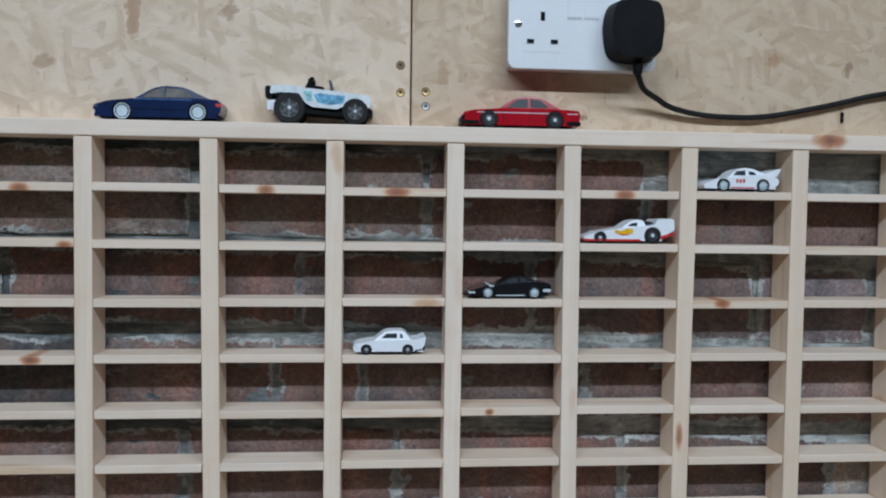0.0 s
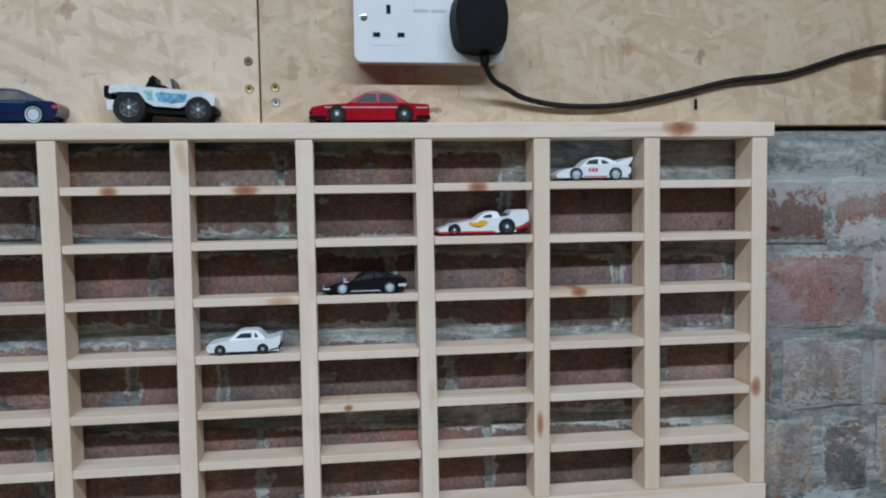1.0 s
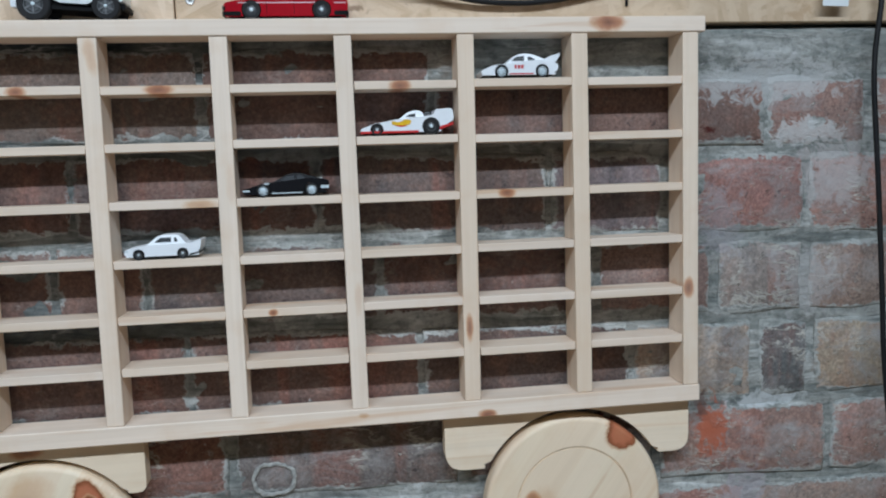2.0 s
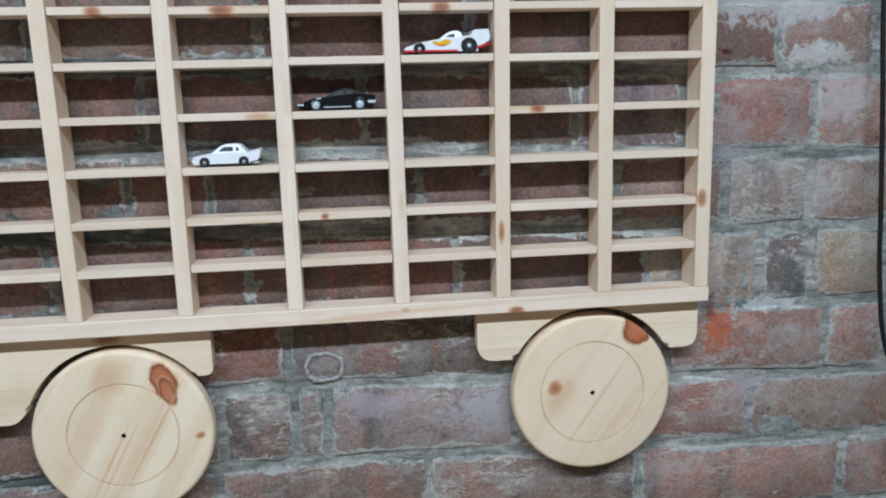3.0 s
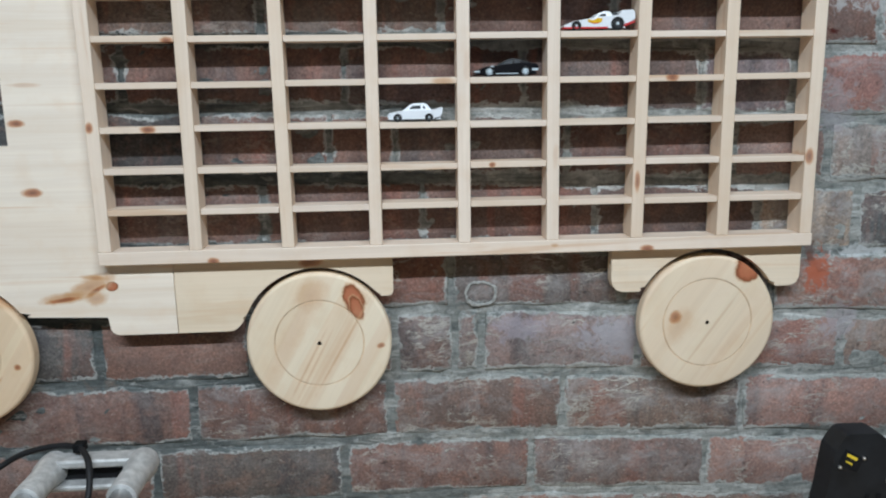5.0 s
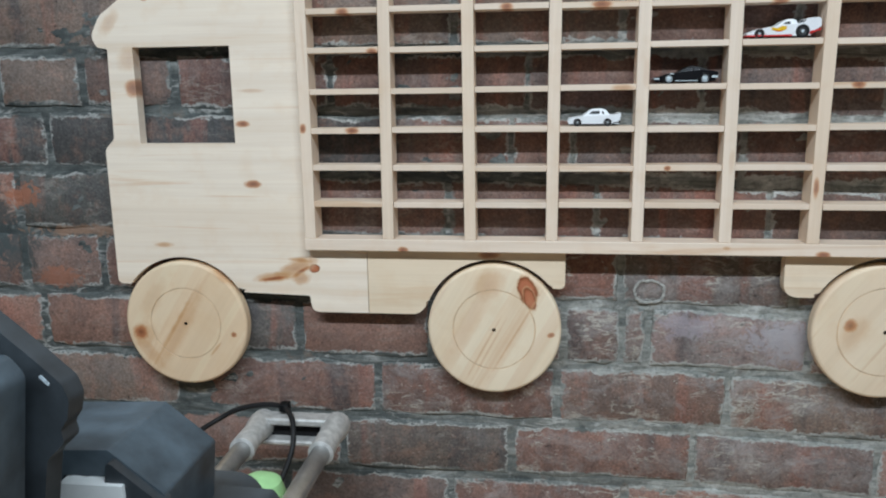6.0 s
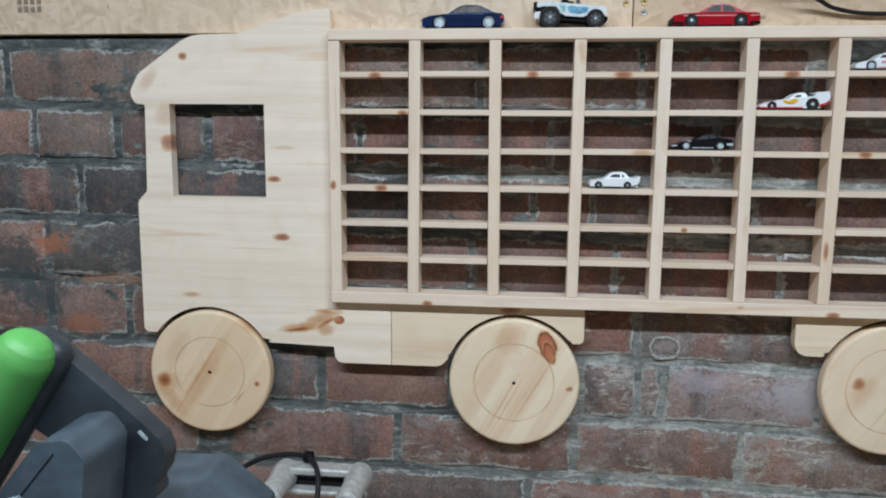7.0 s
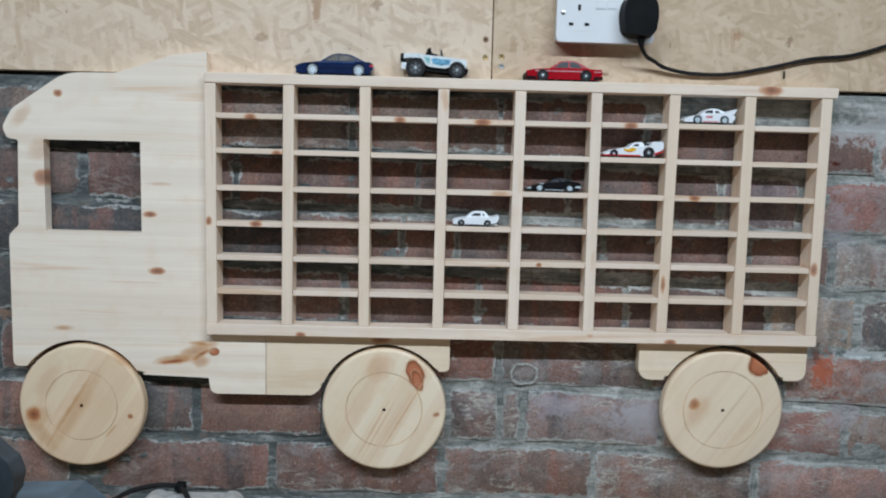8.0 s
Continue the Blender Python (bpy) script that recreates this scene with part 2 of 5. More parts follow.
def make_osb(name):
    """Pressed wood strands, lying every way, in layers."""
    n = Nodes(name, 0.6)
    c = n.mapped(n.coords(), scale=(1, 0.02, 1))
    wave = n.noise(c, 6, 4)
    wobble = n.add("ShaderNodeTexNoise")
    n.put(wobble.inputs["Vector"], c)
    wobble.inputs["Scale"].default_value = 30
    bent = n.mix(0.006, c, wobble.outputs["Color"], "ADD")
    col, height = None, None
    layers = ((12, 20, 70), (78, 24, 82), (-38, 26, 100), (52, 22, 74), (-10, 30, 110), (-66, 24, 92), (27, 30, 120), (96, 26, 105), (-24, 24, 84))
    for k, (turn, wide, tall) in enumerate(layers):
        v = n.mapped(bent, turn=(0, turn, 0), shift=(k * 3.7, 0, k * 1.9))
        v = n.mapped(v, scale=(wide * 0.85, 1, tall * 1.1))
        cell = n.cells(v, 1.0)
        tint = n.add("ShaderNodeSeparateColor")
        n.put(tint.inputs[0], cell.outputs["Color"])
        grain = n.noise(n.mapped(v, scale=(0.7, 1, 7)), 1.0, 4, 0.7)
        value = n.math("ADD", n.math("MULTIPLY", tint.outputs[1], 0.5), n.math("MULTIPLY", grain, 0.62))
        strand = n.ramp(value, [(0.18, (0.29, 0.18, 0.10)), (0.32, (0.49, 0.35, 0.22)), (0.48, (0.635, 0.48, 0.34)), (0.66, (0.715, 0.565, 0.425)), (0.9, (0.82, 0.685, 0.545))])
        if col is None:
            col, height = strand, value
        else:
            on = n.math("GREATER_THAN", tint.outputs[0], 0.58)
            rim = n.ramp(cell.outputs["Distance"], [(0.0, 0.9), (0.4, 0.85), (0.72, 0.0)])
            on = n.math("MULTIPLY", on, rim)
            col = n.mix(on, col, strand)
            height = n.mix(on, height, value)
    fleck = n.ramp(n.noise(n.mapped(c, scale=(1, 1, 1.6), turn=(0, 30, 0)), 52, 6, 0.78), [(0.585, 0.0), (0.68, 1.0)])
    col = n.mix(n.math("MULTIPLY", fleck, 0.8), col, (0.235, 0.125, 0.065))
    col = n.mix(n.math("MULTIPLY", n.ramp(wave, [(0.4, 0.0), (0.75, 1.0)]), 0.3), col, (0.72, 0.59, 0.44))
    col = n.mix(0.42, col, (0.665, 0.530, 0.400))
    dash = n.ramp(n.noise(n.mapped(c, scale=(1, 1, 0.35), shift=(4, 0, 2)), 120, 5, 0.7), [(0.63, 0.0), (0.70, 0.7)])
    col = n.mix(dash, col, (0.30, 0.185, 0.105))
    col = n.mix(1.0, col, n.add("ShaderNodeObjectInfo").outputs["Color"], "MULTIPLY")
    col = stained(n, n.coords(), col, BOARD_SPOTS)
    n.colour(col)
    n.rough(n.ramp(height, [(0.2, 0.7), (0.9, 0.48)]))
    n.bump(height, 0.3, 0.0010)
    return n.mat


SPOTS = [(0.733, 1.150, 0.022, 0.034, (0.46, 0.13, 0.07), 0.95, 0), (0.722, 1.180, 0.010, 0.016, (0.16, 0.10, 0.085), 0.8, 0), (0.730, 1.482, 0.009, 0.006, (0.10, 0.02, 0.015), 1.0, 0),
         (-0.775, 1.225, 0.050, 0.060, (0.075, 0.090, 0.092), 0.9, 0), (-0.735, 1.185, 0.040, 0.042, (0.075, 0.090, 0.092), 0.85, 0), (-0.716, 1.268, 0.030, 0.022, (0.50, 0.20, 0.12), 0.8, 0),
         (-0.665, 1.138, 0.035, 0.018, (0.45, 0.19, 0.12), 0.7, 0), (-0.62, 1.215, 0.09, 0.010, (0.46, 0.27, 0.18), 0.6, 0), (0.80, 1.178, 0.045, 0.010, (0.62, 0.64, 0.64), 0.8, 0),
         (0.305, 1.082, 0.040, 0.022, (0.40, 0.36, 0.40), 0.6, 0), (0.445, 1.062, 0.055, 0.034, (0.42, 0.40, 0.43), 0.75, 0), (0.775, 1.075, 0.026, 0.030, (0.44, 0.40, 0.42), 0.7, 0), (0.745, 1.380, 0.030, 0.040, (0.42, 0.40, 0.42), 0.55, 0),
         (0.800, 1.535, 0.100, 0.026, (0.56, 0.56, 0.55), 0.75, 0), (0.845, 1.478, 0.050, 0.016, (0.68, 0.68, 0.67), 0.8, 0), (0.880, 1.430, 0.050, 0.040, (0.50, 0.46, 0.45), 0.65, 0), (0.850, 1.310, 0.040, 0.040, (0.50, 0.48, 0.47), 0.55, 0)]


def mortar_colour(n, c):
    """Weathered pointing: pale and slate-grey streaks along the beds, lime lumps; slate-dark at the left end, carried
    on rightwards to paint in shade behind the shelf.
    """
    place = n.add("ShaderNodeSeparateXYZ")
    n.put(place.inputs[0], c)
    streak = n.noise(n.mapped(c, scale=(0.20, 1, 1.0)), 52, 6, 0.68, 0.7)
    fine = n.noise(c, 120, 6, 0.75)
    pale = n.ramp(streak, [(0.34, (0.150, 0.165, 0.158)), (0.46, (0.290, 0.305, 0.285)), (0.54, (0.375, 0.380, 0.355)), (0.66, (0.560, 0.565, 0.540))])
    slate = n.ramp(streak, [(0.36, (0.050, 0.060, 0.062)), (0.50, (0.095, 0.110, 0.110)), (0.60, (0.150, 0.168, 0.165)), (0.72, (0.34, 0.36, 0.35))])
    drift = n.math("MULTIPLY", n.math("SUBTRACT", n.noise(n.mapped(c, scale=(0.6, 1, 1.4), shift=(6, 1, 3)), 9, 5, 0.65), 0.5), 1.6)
    # Real slate mortar on the left; the reach to the right is painted shelf shade.
    slate_and_shade = n.ramp(n.math("ADD", n.math("MULTIPLY", n.math("ADD", place.outputs[0], drift), 0.5), 0.5), [(0.44, 0.92), (0.66, 0.0)])
    col = n.mix(slate_and_shade, pale, slate)
    col = n.mix(n.ramp(fine, [(0.36, 0.6), (0.52, 0.0)]), col, n.mix(0.75, col, (0.06, 0.065, 0.065)))
    col = n.mix(n.ramp(n.noise(n.mapped(c, shift=(2, 0, 1)), 24, 5, 0.65), [(0.60, 0.0), (0.74, 0.6)]), col, (0.27, 0.185, 0.14))
    lump = n.ramp(n.noise(n.mapped(c, scale=(0.6, 1, 1), shift=(4, 2, 7)), 40, 6, 0.74), [(0.58, 0.0), (0.68, 0.9)])
    lump = n.math("MULTIPLY", lump, n.math("SUBTRACT", 1.0, n.math("MULTIPLY", slate_and_shade, 0.75)))
    col = n.mix(lump, col, (0.60, 0.615, 0.60))
    return col, streak, fine


def make_brick(name, edged=True):
    """Old fired clay: the object's own colour, mottled and banded, with mortar drawn over its edges, lime runs and pits."""
    n = Nodes(name, 0.9)
    n.bsdf.inputs["Specular IOR Level"].default_value = 0.2
    info = n.add("ShaderNodeObjectInfo")
    c = n.coords()
    off = n.add("ShaderNodeVectorMath", operation="ADD")
    n.put(off.inputs[0], c)
    n.put(off.inputs[1], n.math("MULTIPLY", info.outputs["Random"], 37.0))
    p = off.outputs[0]
    col = info.outputs["Color"]
    lime = info.outputs["Alpha"]
    dust = n.noise(n.mapped(p, shift=(17, 2, 6)), 10, 5, 0.65)
    col = n.mix(n.ramp(dust, [(0.35, 0.10), (0.65, 0.50)]), col, n.mix(0.5, col, (0.185, 0.165, 0.155)))
    blotch = n.noise(p, 15, 6, 0.66, 0.6)
    grit = n.noise(p, 260, 5, 0.78)
    # Kiln bands: dark and red stripes across the brick.
    band = n.noise(n.mapped(p, scale=(1.0, 1, 0.16), shift=(21, 8, 3)), 15, 4, 0.6, 0.3)
    col = n.mix(n.ramp(band, [(0.34, 0.75), (0.44, 0.0)]), col, n.mix(0.8, col, (0.085, 0.085, 0.090)))
    col = n.mix(n.ramp(band, [(0.56, 0.0), (0.64, 0.55)]), col, n.mix(0.7, col, (0.38, 0.145, 0.105)))
    col = n.mix(n.ramp(blotch, [(0.44, 0.0), (0.66, 0.65)]), col, n.mix(0.6, col, (0.085, 0.075, 0.075)))
    col = n.mix(n.ramp(n.noise(p, 34, 5, 0.7), [(0.5, 0.0), (0.68, 0.6)]), col, n.mix(0.5, col, (0.42, 0.22, 0.16)))
    col = n.mix(0.75, col, n.ramp(grit, [(0.25, 0.14), (0.5, 0.52), (0.75, 1.0)]), "OVERLAY")
    speck = n.noise(n.mapped(p, shift=(3, 1, 2)), 130, 4, 0.7)
    # A thin lime haze, thick in patches.
    haze = n.ramp(n.noise(n.mapped(p, scale=(0.8, 1, 1.2)), 20, 9, 0.78, 0.6), [(0.47, 0.0), (0.60, 0.42), (0.74, 0.85)])
    haze = n.math("MULTIPLY", haze, lime)
    col = n.mix(haze, col, n.ramp(speck, [(0.3, (0.30, 0.285, 0.285)), (0.65, (0.48, 0.465, 0.455))]))
    field = n.noise(n.mapped(p, scale=(0.6, 1, 1.7), shift=(7, 3, 5)), 24, 6, 0.66, 0.4)
    run = n.math("SUBTRACT", 1.0, n.math("MULTIPLY", n.math("ABSOLUTE", n.math("SUBTRACT", field, 0.5)), 30.0), True)
    where = n.ramp(n.noise(n.mapped(p, shift=(11, 5, 2)), 13, 4, 0.6), [(0.50, 0.0), (0.60, 1.0)])
    run = n.math("MULTIPLY", n.math("MULTIPLY", run, where), n.math("MULTIPLY", lime, 0.85))
    col = n.mix(run, col, (0.60, 0.57, 0.51))
    chip = n.ramp(n.noise(n.mapped(p, scale=(1, 1, 1.4)), 95, 7, 0.8), [(0.60, 0.0), (0.65, 0.95)])
    pit = n.ramp(n.noise(n.mapped(p, scale=(1, 1, 1.2), shift=(13, 4, 9)), 80, 6, 0.75), [(0.61, 0.0), (0.67, 0.85)])
    col = n.mix(pit, col, n.mix(0.8, col, (0.035, 0.030, 0.030)))
    chip = n.math("MULTIPLY", chip, lime)
    col = n.mix(chip, col, (0.62, 0.585, 0.53))
    h = n.math("ADD", n.math("MULTIPLY", blotch, 0.8), n.math("ADD", n.math("MULTIPLY", grit, 0.6), n.math("MULTIPLY", n.math("ADD", chip, run), 0.35)))
    if edged:
        at = n.add("ShaderNodeSeparateXYZ")
        n.put(at.inputs[0], n.add("ShaderNodeUVMap", uv_map="middle").outputs[0])
        half = n.add("ShaderNodeSeparateXYZ")
        n.put(half.inputs[0], n.add("ShaderNodeUVMap", uv_map="half").outputs[0])
        ex = n.math("SUBTRACT", half.outputs[0], n.math("ABSOLUTE", at.outputs[0]))
        ez = n.math("SUBTRACT", half.outputs[1], n.math("ABSOLUTE", at.outputs[1]))
        edge = n.math("MINIMUM", n.math("ADD", ex, 0.0022), ez)
        ragged = n.math("ADD", n.math("SUBTRACT", n.noise(n.mapped(c, scale=(0.55, 1, 1)), 34, 7, 0.72, 0.5), 0.46), n.math("MULTIPLY", n.math("SUBTRACT", n.noise(c, 170, 4, 0.7), 0.5), 0.35))
        depth = n.math("SUBTRACT", n.math("MULTIPLY", edge, 26.0), ragged)
        over = n.ramp(n.math("ADD", depth, 0.5), [(0.56, 1.0), (0.63, 0.0)])
        rim = n.math("MULTIPLY", n.ramp(n.math("ADD", depth, 0.5), [(0.50, 0.0), (0.575, 1.0), (0.64, 0.0)]), n.ramp(n.noise(n.mapped(c, shift=(8, 3, 1)), 16, 4, 0.6), [(0.42, 0.0), (0.53, 0.95)]))
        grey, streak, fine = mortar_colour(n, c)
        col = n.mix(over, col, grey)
        col = n.mix(rim, col, (0.52, 0.53, 0.51))
        h = n.math("ADD", n.math("MULTIPLY", h, n.math("SUBTRACT", 1.0, n.math("MULTIPLY", over, 0.5))), n.math("MULTIPLY", over, n.math("ADD", n.math("MULTIPLY", streak, 0.7), 0.25)))
    col = stained(n, c, col, SPOTS)
    n.colour(col)
    n.bump(h, 0.8, 0.0026)
    return n.mat


def make_mortar(name):
    n = Nodes(name, 0.94)
    n.bsdf.inputs["Specular IOR Level"].default_value = 0.2
    c = n.coords()
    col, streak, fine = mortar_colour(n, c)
    field = n.noise(n.mapped(c, scale=(0.30, 1, 1.3), shift=(5, 2, 8)), 30, 4, 0.6, 0.4)
    ridge = n.math("SUBTRACT", 1.0, n.math("MULTIPLY", n.math("ABSOLUTE", n.math("SUBTRACT", field, 0.5)), 34.0), True)
    ridge = n.math("MULTIPLY", ridge, n.ramp(n.noise(n.mapped(c, shift=(1, 5, 2)), 12, 3, 0.6), [(0.48, 0.0), (0.60, 0.75)]))
    col = n.mix(ridge, col, (0.58, 0.59, 0.57))
    col = stained(n, c, col, SPOTS)
    n.colour(col)
    n.bump(n.math("ADD", streak, n.math("MULTIPLY", fine, 0.8)), 0.9, 0.004)
    return n.mat


KNOTS_GRID = [
    (-0.180, 1.530, 0.010, 0.006, 0), (-0.140, 1.477, 0.009, 0.005, 0), (-0.172, 1.369, 0.010, 0.005, 0), (0.045, 1.531, 0.009, 0.006, 0),
    (0.169, 1.531, 0.014, 0.006, 0), (0.200, 1.423, 0.016, 0.006, 0, 0.7), (0.394, 1.531, 0.011, 0.006, 0), (0.497, 1.424, 0.009, 0.006, 0),
    (0.262, 1.316, 0.005, 0.004, 0), (0.690, 1.531, 0.010, 0.008, 0)]
KNOTS_RAIL = [(0.603, 1.5885, 0.019, 0.009, 0), (-0.103, 1.199, 0.008, 0.005, 0), (0.471, 1.199, 0.010, 0.005, 0), (0.345, 1.207, 0.006, 0.003, 0, 0.6)]
KNOTS_POST = [(0.688, 1.318, 0.006, 0.011, 0, 0.8), (0.455, 1.290, 0.004, 0.015, 0, 0.8), (0.112, 1.562, 0.006, 0.018, 8, 0.5), (0.345, 1.325, 0.004, 0.016, 0, 0.25),
              (-0.243, 1.372, 0.005, 0.007, 0), (0.230, 1.44, 0.005, 0.02, 0, 0.2)]
KNOTS_CAB = [(-0.337, 1.379, 0.011, 0.005, 0), (-0.327, 1.2915, 0.013, 0.006, 0), (-0.474, 1.199, 0.015, 0.004, 0, 0.7), (-0.472, 1.559, 0.007, 0.006, 0),
             (-0.499, 1.432, 0.014, 0.013, 0, 0.8), (-0.503, 1.474, 0.020, 0.016, 40, 0.35), (-0.322, 1.426, 0.020, 0.003, 0, 0.4), (-0.528, 1.525, 0.020, 0.010, 50, 0.4),
             (-0.240, 1.166, 0.008, 0.006, 0, 1.0), (-0.268, 1.166, 0.034, 0.012, 24, 0.78), (-0.300, 1.152, 0.034, 0.008, 8, 0.79), (-0.304, 1.149, 0.024, 0.0035, 8, 0.9), (-0.262, 1.160, 0.016, 0.0035, 32, 0.9), (-0.262, 1.178, 0.018, 0.004, -6, 0.75), (-0.262, 1.150, 0.016, 0.010, 0, 0.7)]
M = {
    "brick": make_brick("old_clay_brick"),
    "mortar": make_mortar("lime_mortar"),
    "osb": make_osb("strand_board"),
    "pine_slat": pine("pine_slat", "x", streaks=0.8, tone=(0.785, 0.665, 0.56), knots=KNOTS_GRID),
    "pine_rail": pine("pine_rail", "x", streaks=0.7, tone=(0.825, 0.70, 0.59), knots=KNOTS_RAIL, seed=3.1),
    "pine_post": pine("pine_post", "z", streaks=0.8, tone=(0.815, 0.69, 0.575), knots=KNOTS_POST, seed=1.7),
    "pine_cab": pine("pine_cab", "x", tone=(0.90, 0.80, 0.695), knots=KNOTS_CAB, seed=5.3, streaks=0.7),
    "pine_apron": pine("pine_apron", "x", tone=(0.82, 0.70, 0.555), knots=[(0.020, 1.190, 0.016, 0.006, 0, 0.8)], seed=7.9),
    "pine_wheel_a": pine("pine_wheel_a", "z", turn=-33, tone=(0.83, 0.665, 0.475), bands=0.5, streaks=0.7, seed=2.2,
                         knots=[(-0.518, 1.056, 0.022, 0.020, 0, 0.5), (-0.372, 1.060, 0.005, 0.005, 0), (-0.385, 1.150, 0.020, 0.007, -40, 0.6), (-0.466, 1.070, 0.085, 0.0035, 58, 0.6), (-0.458, 1.066, 0.085, 0.014, 58, 0.42), (-0.512, 1.030, 0.035, 0.012, -50, 0.4), (-0.499, 1.112, 0.040, 0.014, 60, 0.3), (-0.402, 1.036, 0.016, 0.0025, 50, 0.6), (-0.523, 1.060, 0.013, 0.013, 0, 0.95)]),
    "pine_wheel_b": pine("pine_wheel_b", "z", turn=-30, tone=(0.84, 0.715, 0.555), bands=0.45, streaks=0.6, seed=9.4,
                         knots=[(0.075, 1.138, 0.013, 0.024, 22, 1.0), (0.079, 1.126, 0.0085, 0.018, 20, 1.0), (0.018, 1.146, 0.026, 0.020, 35, 0.45), (0.012, 1.050, 0.060, 0.0022, 62, 0.38), (0.020, 1.048, 0.060, 0.0020, 62, 0.32), (0.045, 1.055, 0.080, 0.012, 60, 0.18), (-0.012, 1.085, 0.075, 0.014, 62, 0.22), (0.060, 1.075, 0.075, 0.0025, 60, 0.45), (0.110, 1.072, 0.006, 0.004, 20, 0.8)]),
    "pine_wheel_c": pine("pine_wheel_c", "z", turn=-35, tone=(0.85, 0.735, 0.59), bands=0.36, streaks=0.5, seed=12.6,
                         knots=[(0.619, 1.164, 0.018, 0.020, -20, 1.0), (0.520, 1.097, 0.009, 0.010, 0, 0.9), (0.570, 1.075, 0.075, 0.0025, 55, 0.28), (0.525, 1.085, 0.030, 0.016, 60, 0.3), (0.600, 1.060, 0.070, 0.006, 55, 0.15)]),
    "pine_groove": plain("pine_groove", (0.66, 0.49, 0.33), 0.7, vary=0.3, scale=50),
    "lime": plain("lime", (0.36, 0.36, 0.34), 0.95, vary=0.45, scale=180, bump=0.6, shine=0.15),
    "white_plastic": plain("white_plastic", (0.80, 0.82, 0.84), 0.35, vary=0.03, scale=20),
    "switch_grey": plain("switch_grey", (0.62, 0.65, 0.68), 0.4, vary=0.03),
    "black_plastic": plain("black_plastic", (0.008, 0.0085, 0.009), 0.5, vary=0.25, bump=0.1, shine=0.08),
    "dark_hole": plain("dark_hole", (0.008, 0.008, 0.009), 0.8, shine=0.22),
    "cable": plain("cable_rubber", (0.013, 0.013, 0.014), 0.55, vary=0.2, shine=0.22),
    "brass": plain("brass", (0.72, 0.54, 0.26), 0.33, 1.0),
    "steel": plain("steel", (0.68, 0.68, 0.67), 0.32, 1.0),
    "grey_tube": plain("grey_tube", (0.42, 0.43, 0.43), 0.36, 0.85, vary=0.2, scale=40),
    "cast_alloy": plain("cast_alloy", (0.50, 0.50, 0.49), 0.55, 0.35, vary=0.25, scale=90, bump=0.3),
    "label_white": plain("label_white", (0.80, 0.85, 0.86), 0.5, vary=0.05),
    "rust": plain("rust", (0.30, 0.19, 0.11), 0.7, 0.3),
    "ink_faded": plain("ink_faded", (0.30, 0.235, 0.175), 0.7, vary=0.4, scale=300),
    "ink": plain("ink", (0.04, 0.06, 0.08), 0.6),
    "plaster": plain("plaster", (0.105, 0.102, 0.10), 0.9, vary=0.06, scale=3, bump=0.1),
    "concrete": plain("concrete", (0.11, 0.108, 0.105), 0.85, vary=0.2, scale=8, bump=0.4),
    "bench_wood": plain("bench_wood", (0.42, 0.30, 0.18), 0.7, vary=0.2, scale=12),
    "saw_body": plain("saw_body", (0.030, 0.038, 0.045), 0.48, vary=0.45, scale=28, bump=0.15),
    "saw_guard": plain("saw_guard", (0.052, 0.074, 0.092), 0.5, vary=0.6, scale=17, bump=0.25),
    "tool_black": plain("tool_black", (0.012, 0.014, 0.017), 0.5, vary=0.35, scale=40, bump=0.15, shine=0.3),
    "scuffed": plain("scuffed", (0.30, 0.36, 0.40), 0.6, vary=0.5, scale=300),
    "saw_green": plain("saw_green", (0.095, 0.36, 0.085), 0.5, vary=0.2, scale=20, bump=0.1),
    "pale_green": plain("pale_green", (0.33, 0.60, 0.28), 0.5, vary=0.1),
    "yellow_ink": plain("yellow_ink", (0.75, 0.55, 0.04), 0.5),
    "car_blue": plain("car_blue", (0.010, 0.022, 0.075), 0.22, vary=0.15, clear=0.5, shine=0.3),
    "car_red": plain("car_red", (0.42, 0.008, 0.018), 0.2, vary=0.12, clear=0.1, shine=0.22),
    "car_white": plain("car_white", (0.86, 0.89, 0.92), 0.32, vary=0.04, shine=0.3),
    "car_silver": plain("car_silver", (0.74, 0.79, 0.80), 0.4, vary=0.12, scale=150, shine=0.3),
    "car_black": plain("car_black", (0.010, 0.010, 0.012), 0.22, vary=0.1, clear=0.8, shine=0.22),
    "car_glass": plain("car_glass", (0.020, 0.024, 0.028), 0.3, vary=0.1, shine=0.15),
    "car_glass_pale": plain("car_glass_pale", (0.13, 0.115, 0.10), 0.3, vary=0.4, scale=90, shine=0.15),
    "tyre": plain("tyre", (0.020, 0.020, 0.021), 0.7, vary=0.2, shine=0.22),
    "rim": plain("rim", (0.62, 0.71, 0.75), 0.5, 0.15),
    "rim_dark": plain("rim_dark", (0.07, 0.075, 0.08), 0.5, 0.3),
    "spoke_grey": plain("spoke_grey", (0.15, 0.155, 0.16), 0.5, 0.3),
    "decal_blue": plain("decal_blue", (0.14, 0.36, 0.52), 0.45, vary=0.75, scale=260, shine=0.3),
    # Lighter blue for the painted highlight on the blue coupe.
    "highlight_blue": plain("highlight_blue", (0.06, 0.13, 0.30), 0.3, vary=0.2, clear=0.3),
    "decal_teal": plain("decal_teal", (0.28, 0.56, 0.58), 0.45, vary=0.6, scale=300, shine=0.3),
    "decal_red": plain("decal_red", (0.62, 0.03, 0.03), 0.4, vary=0.1),
    "decal_yellow": plain("decal_yellow", (0.85, 0.50, 0.02), 0.4, vary=0.2, scale=120),
    "decal_silver": plain("decal_silver", (0.78, 0.62, 0.64), 0.3, 0.3),
}


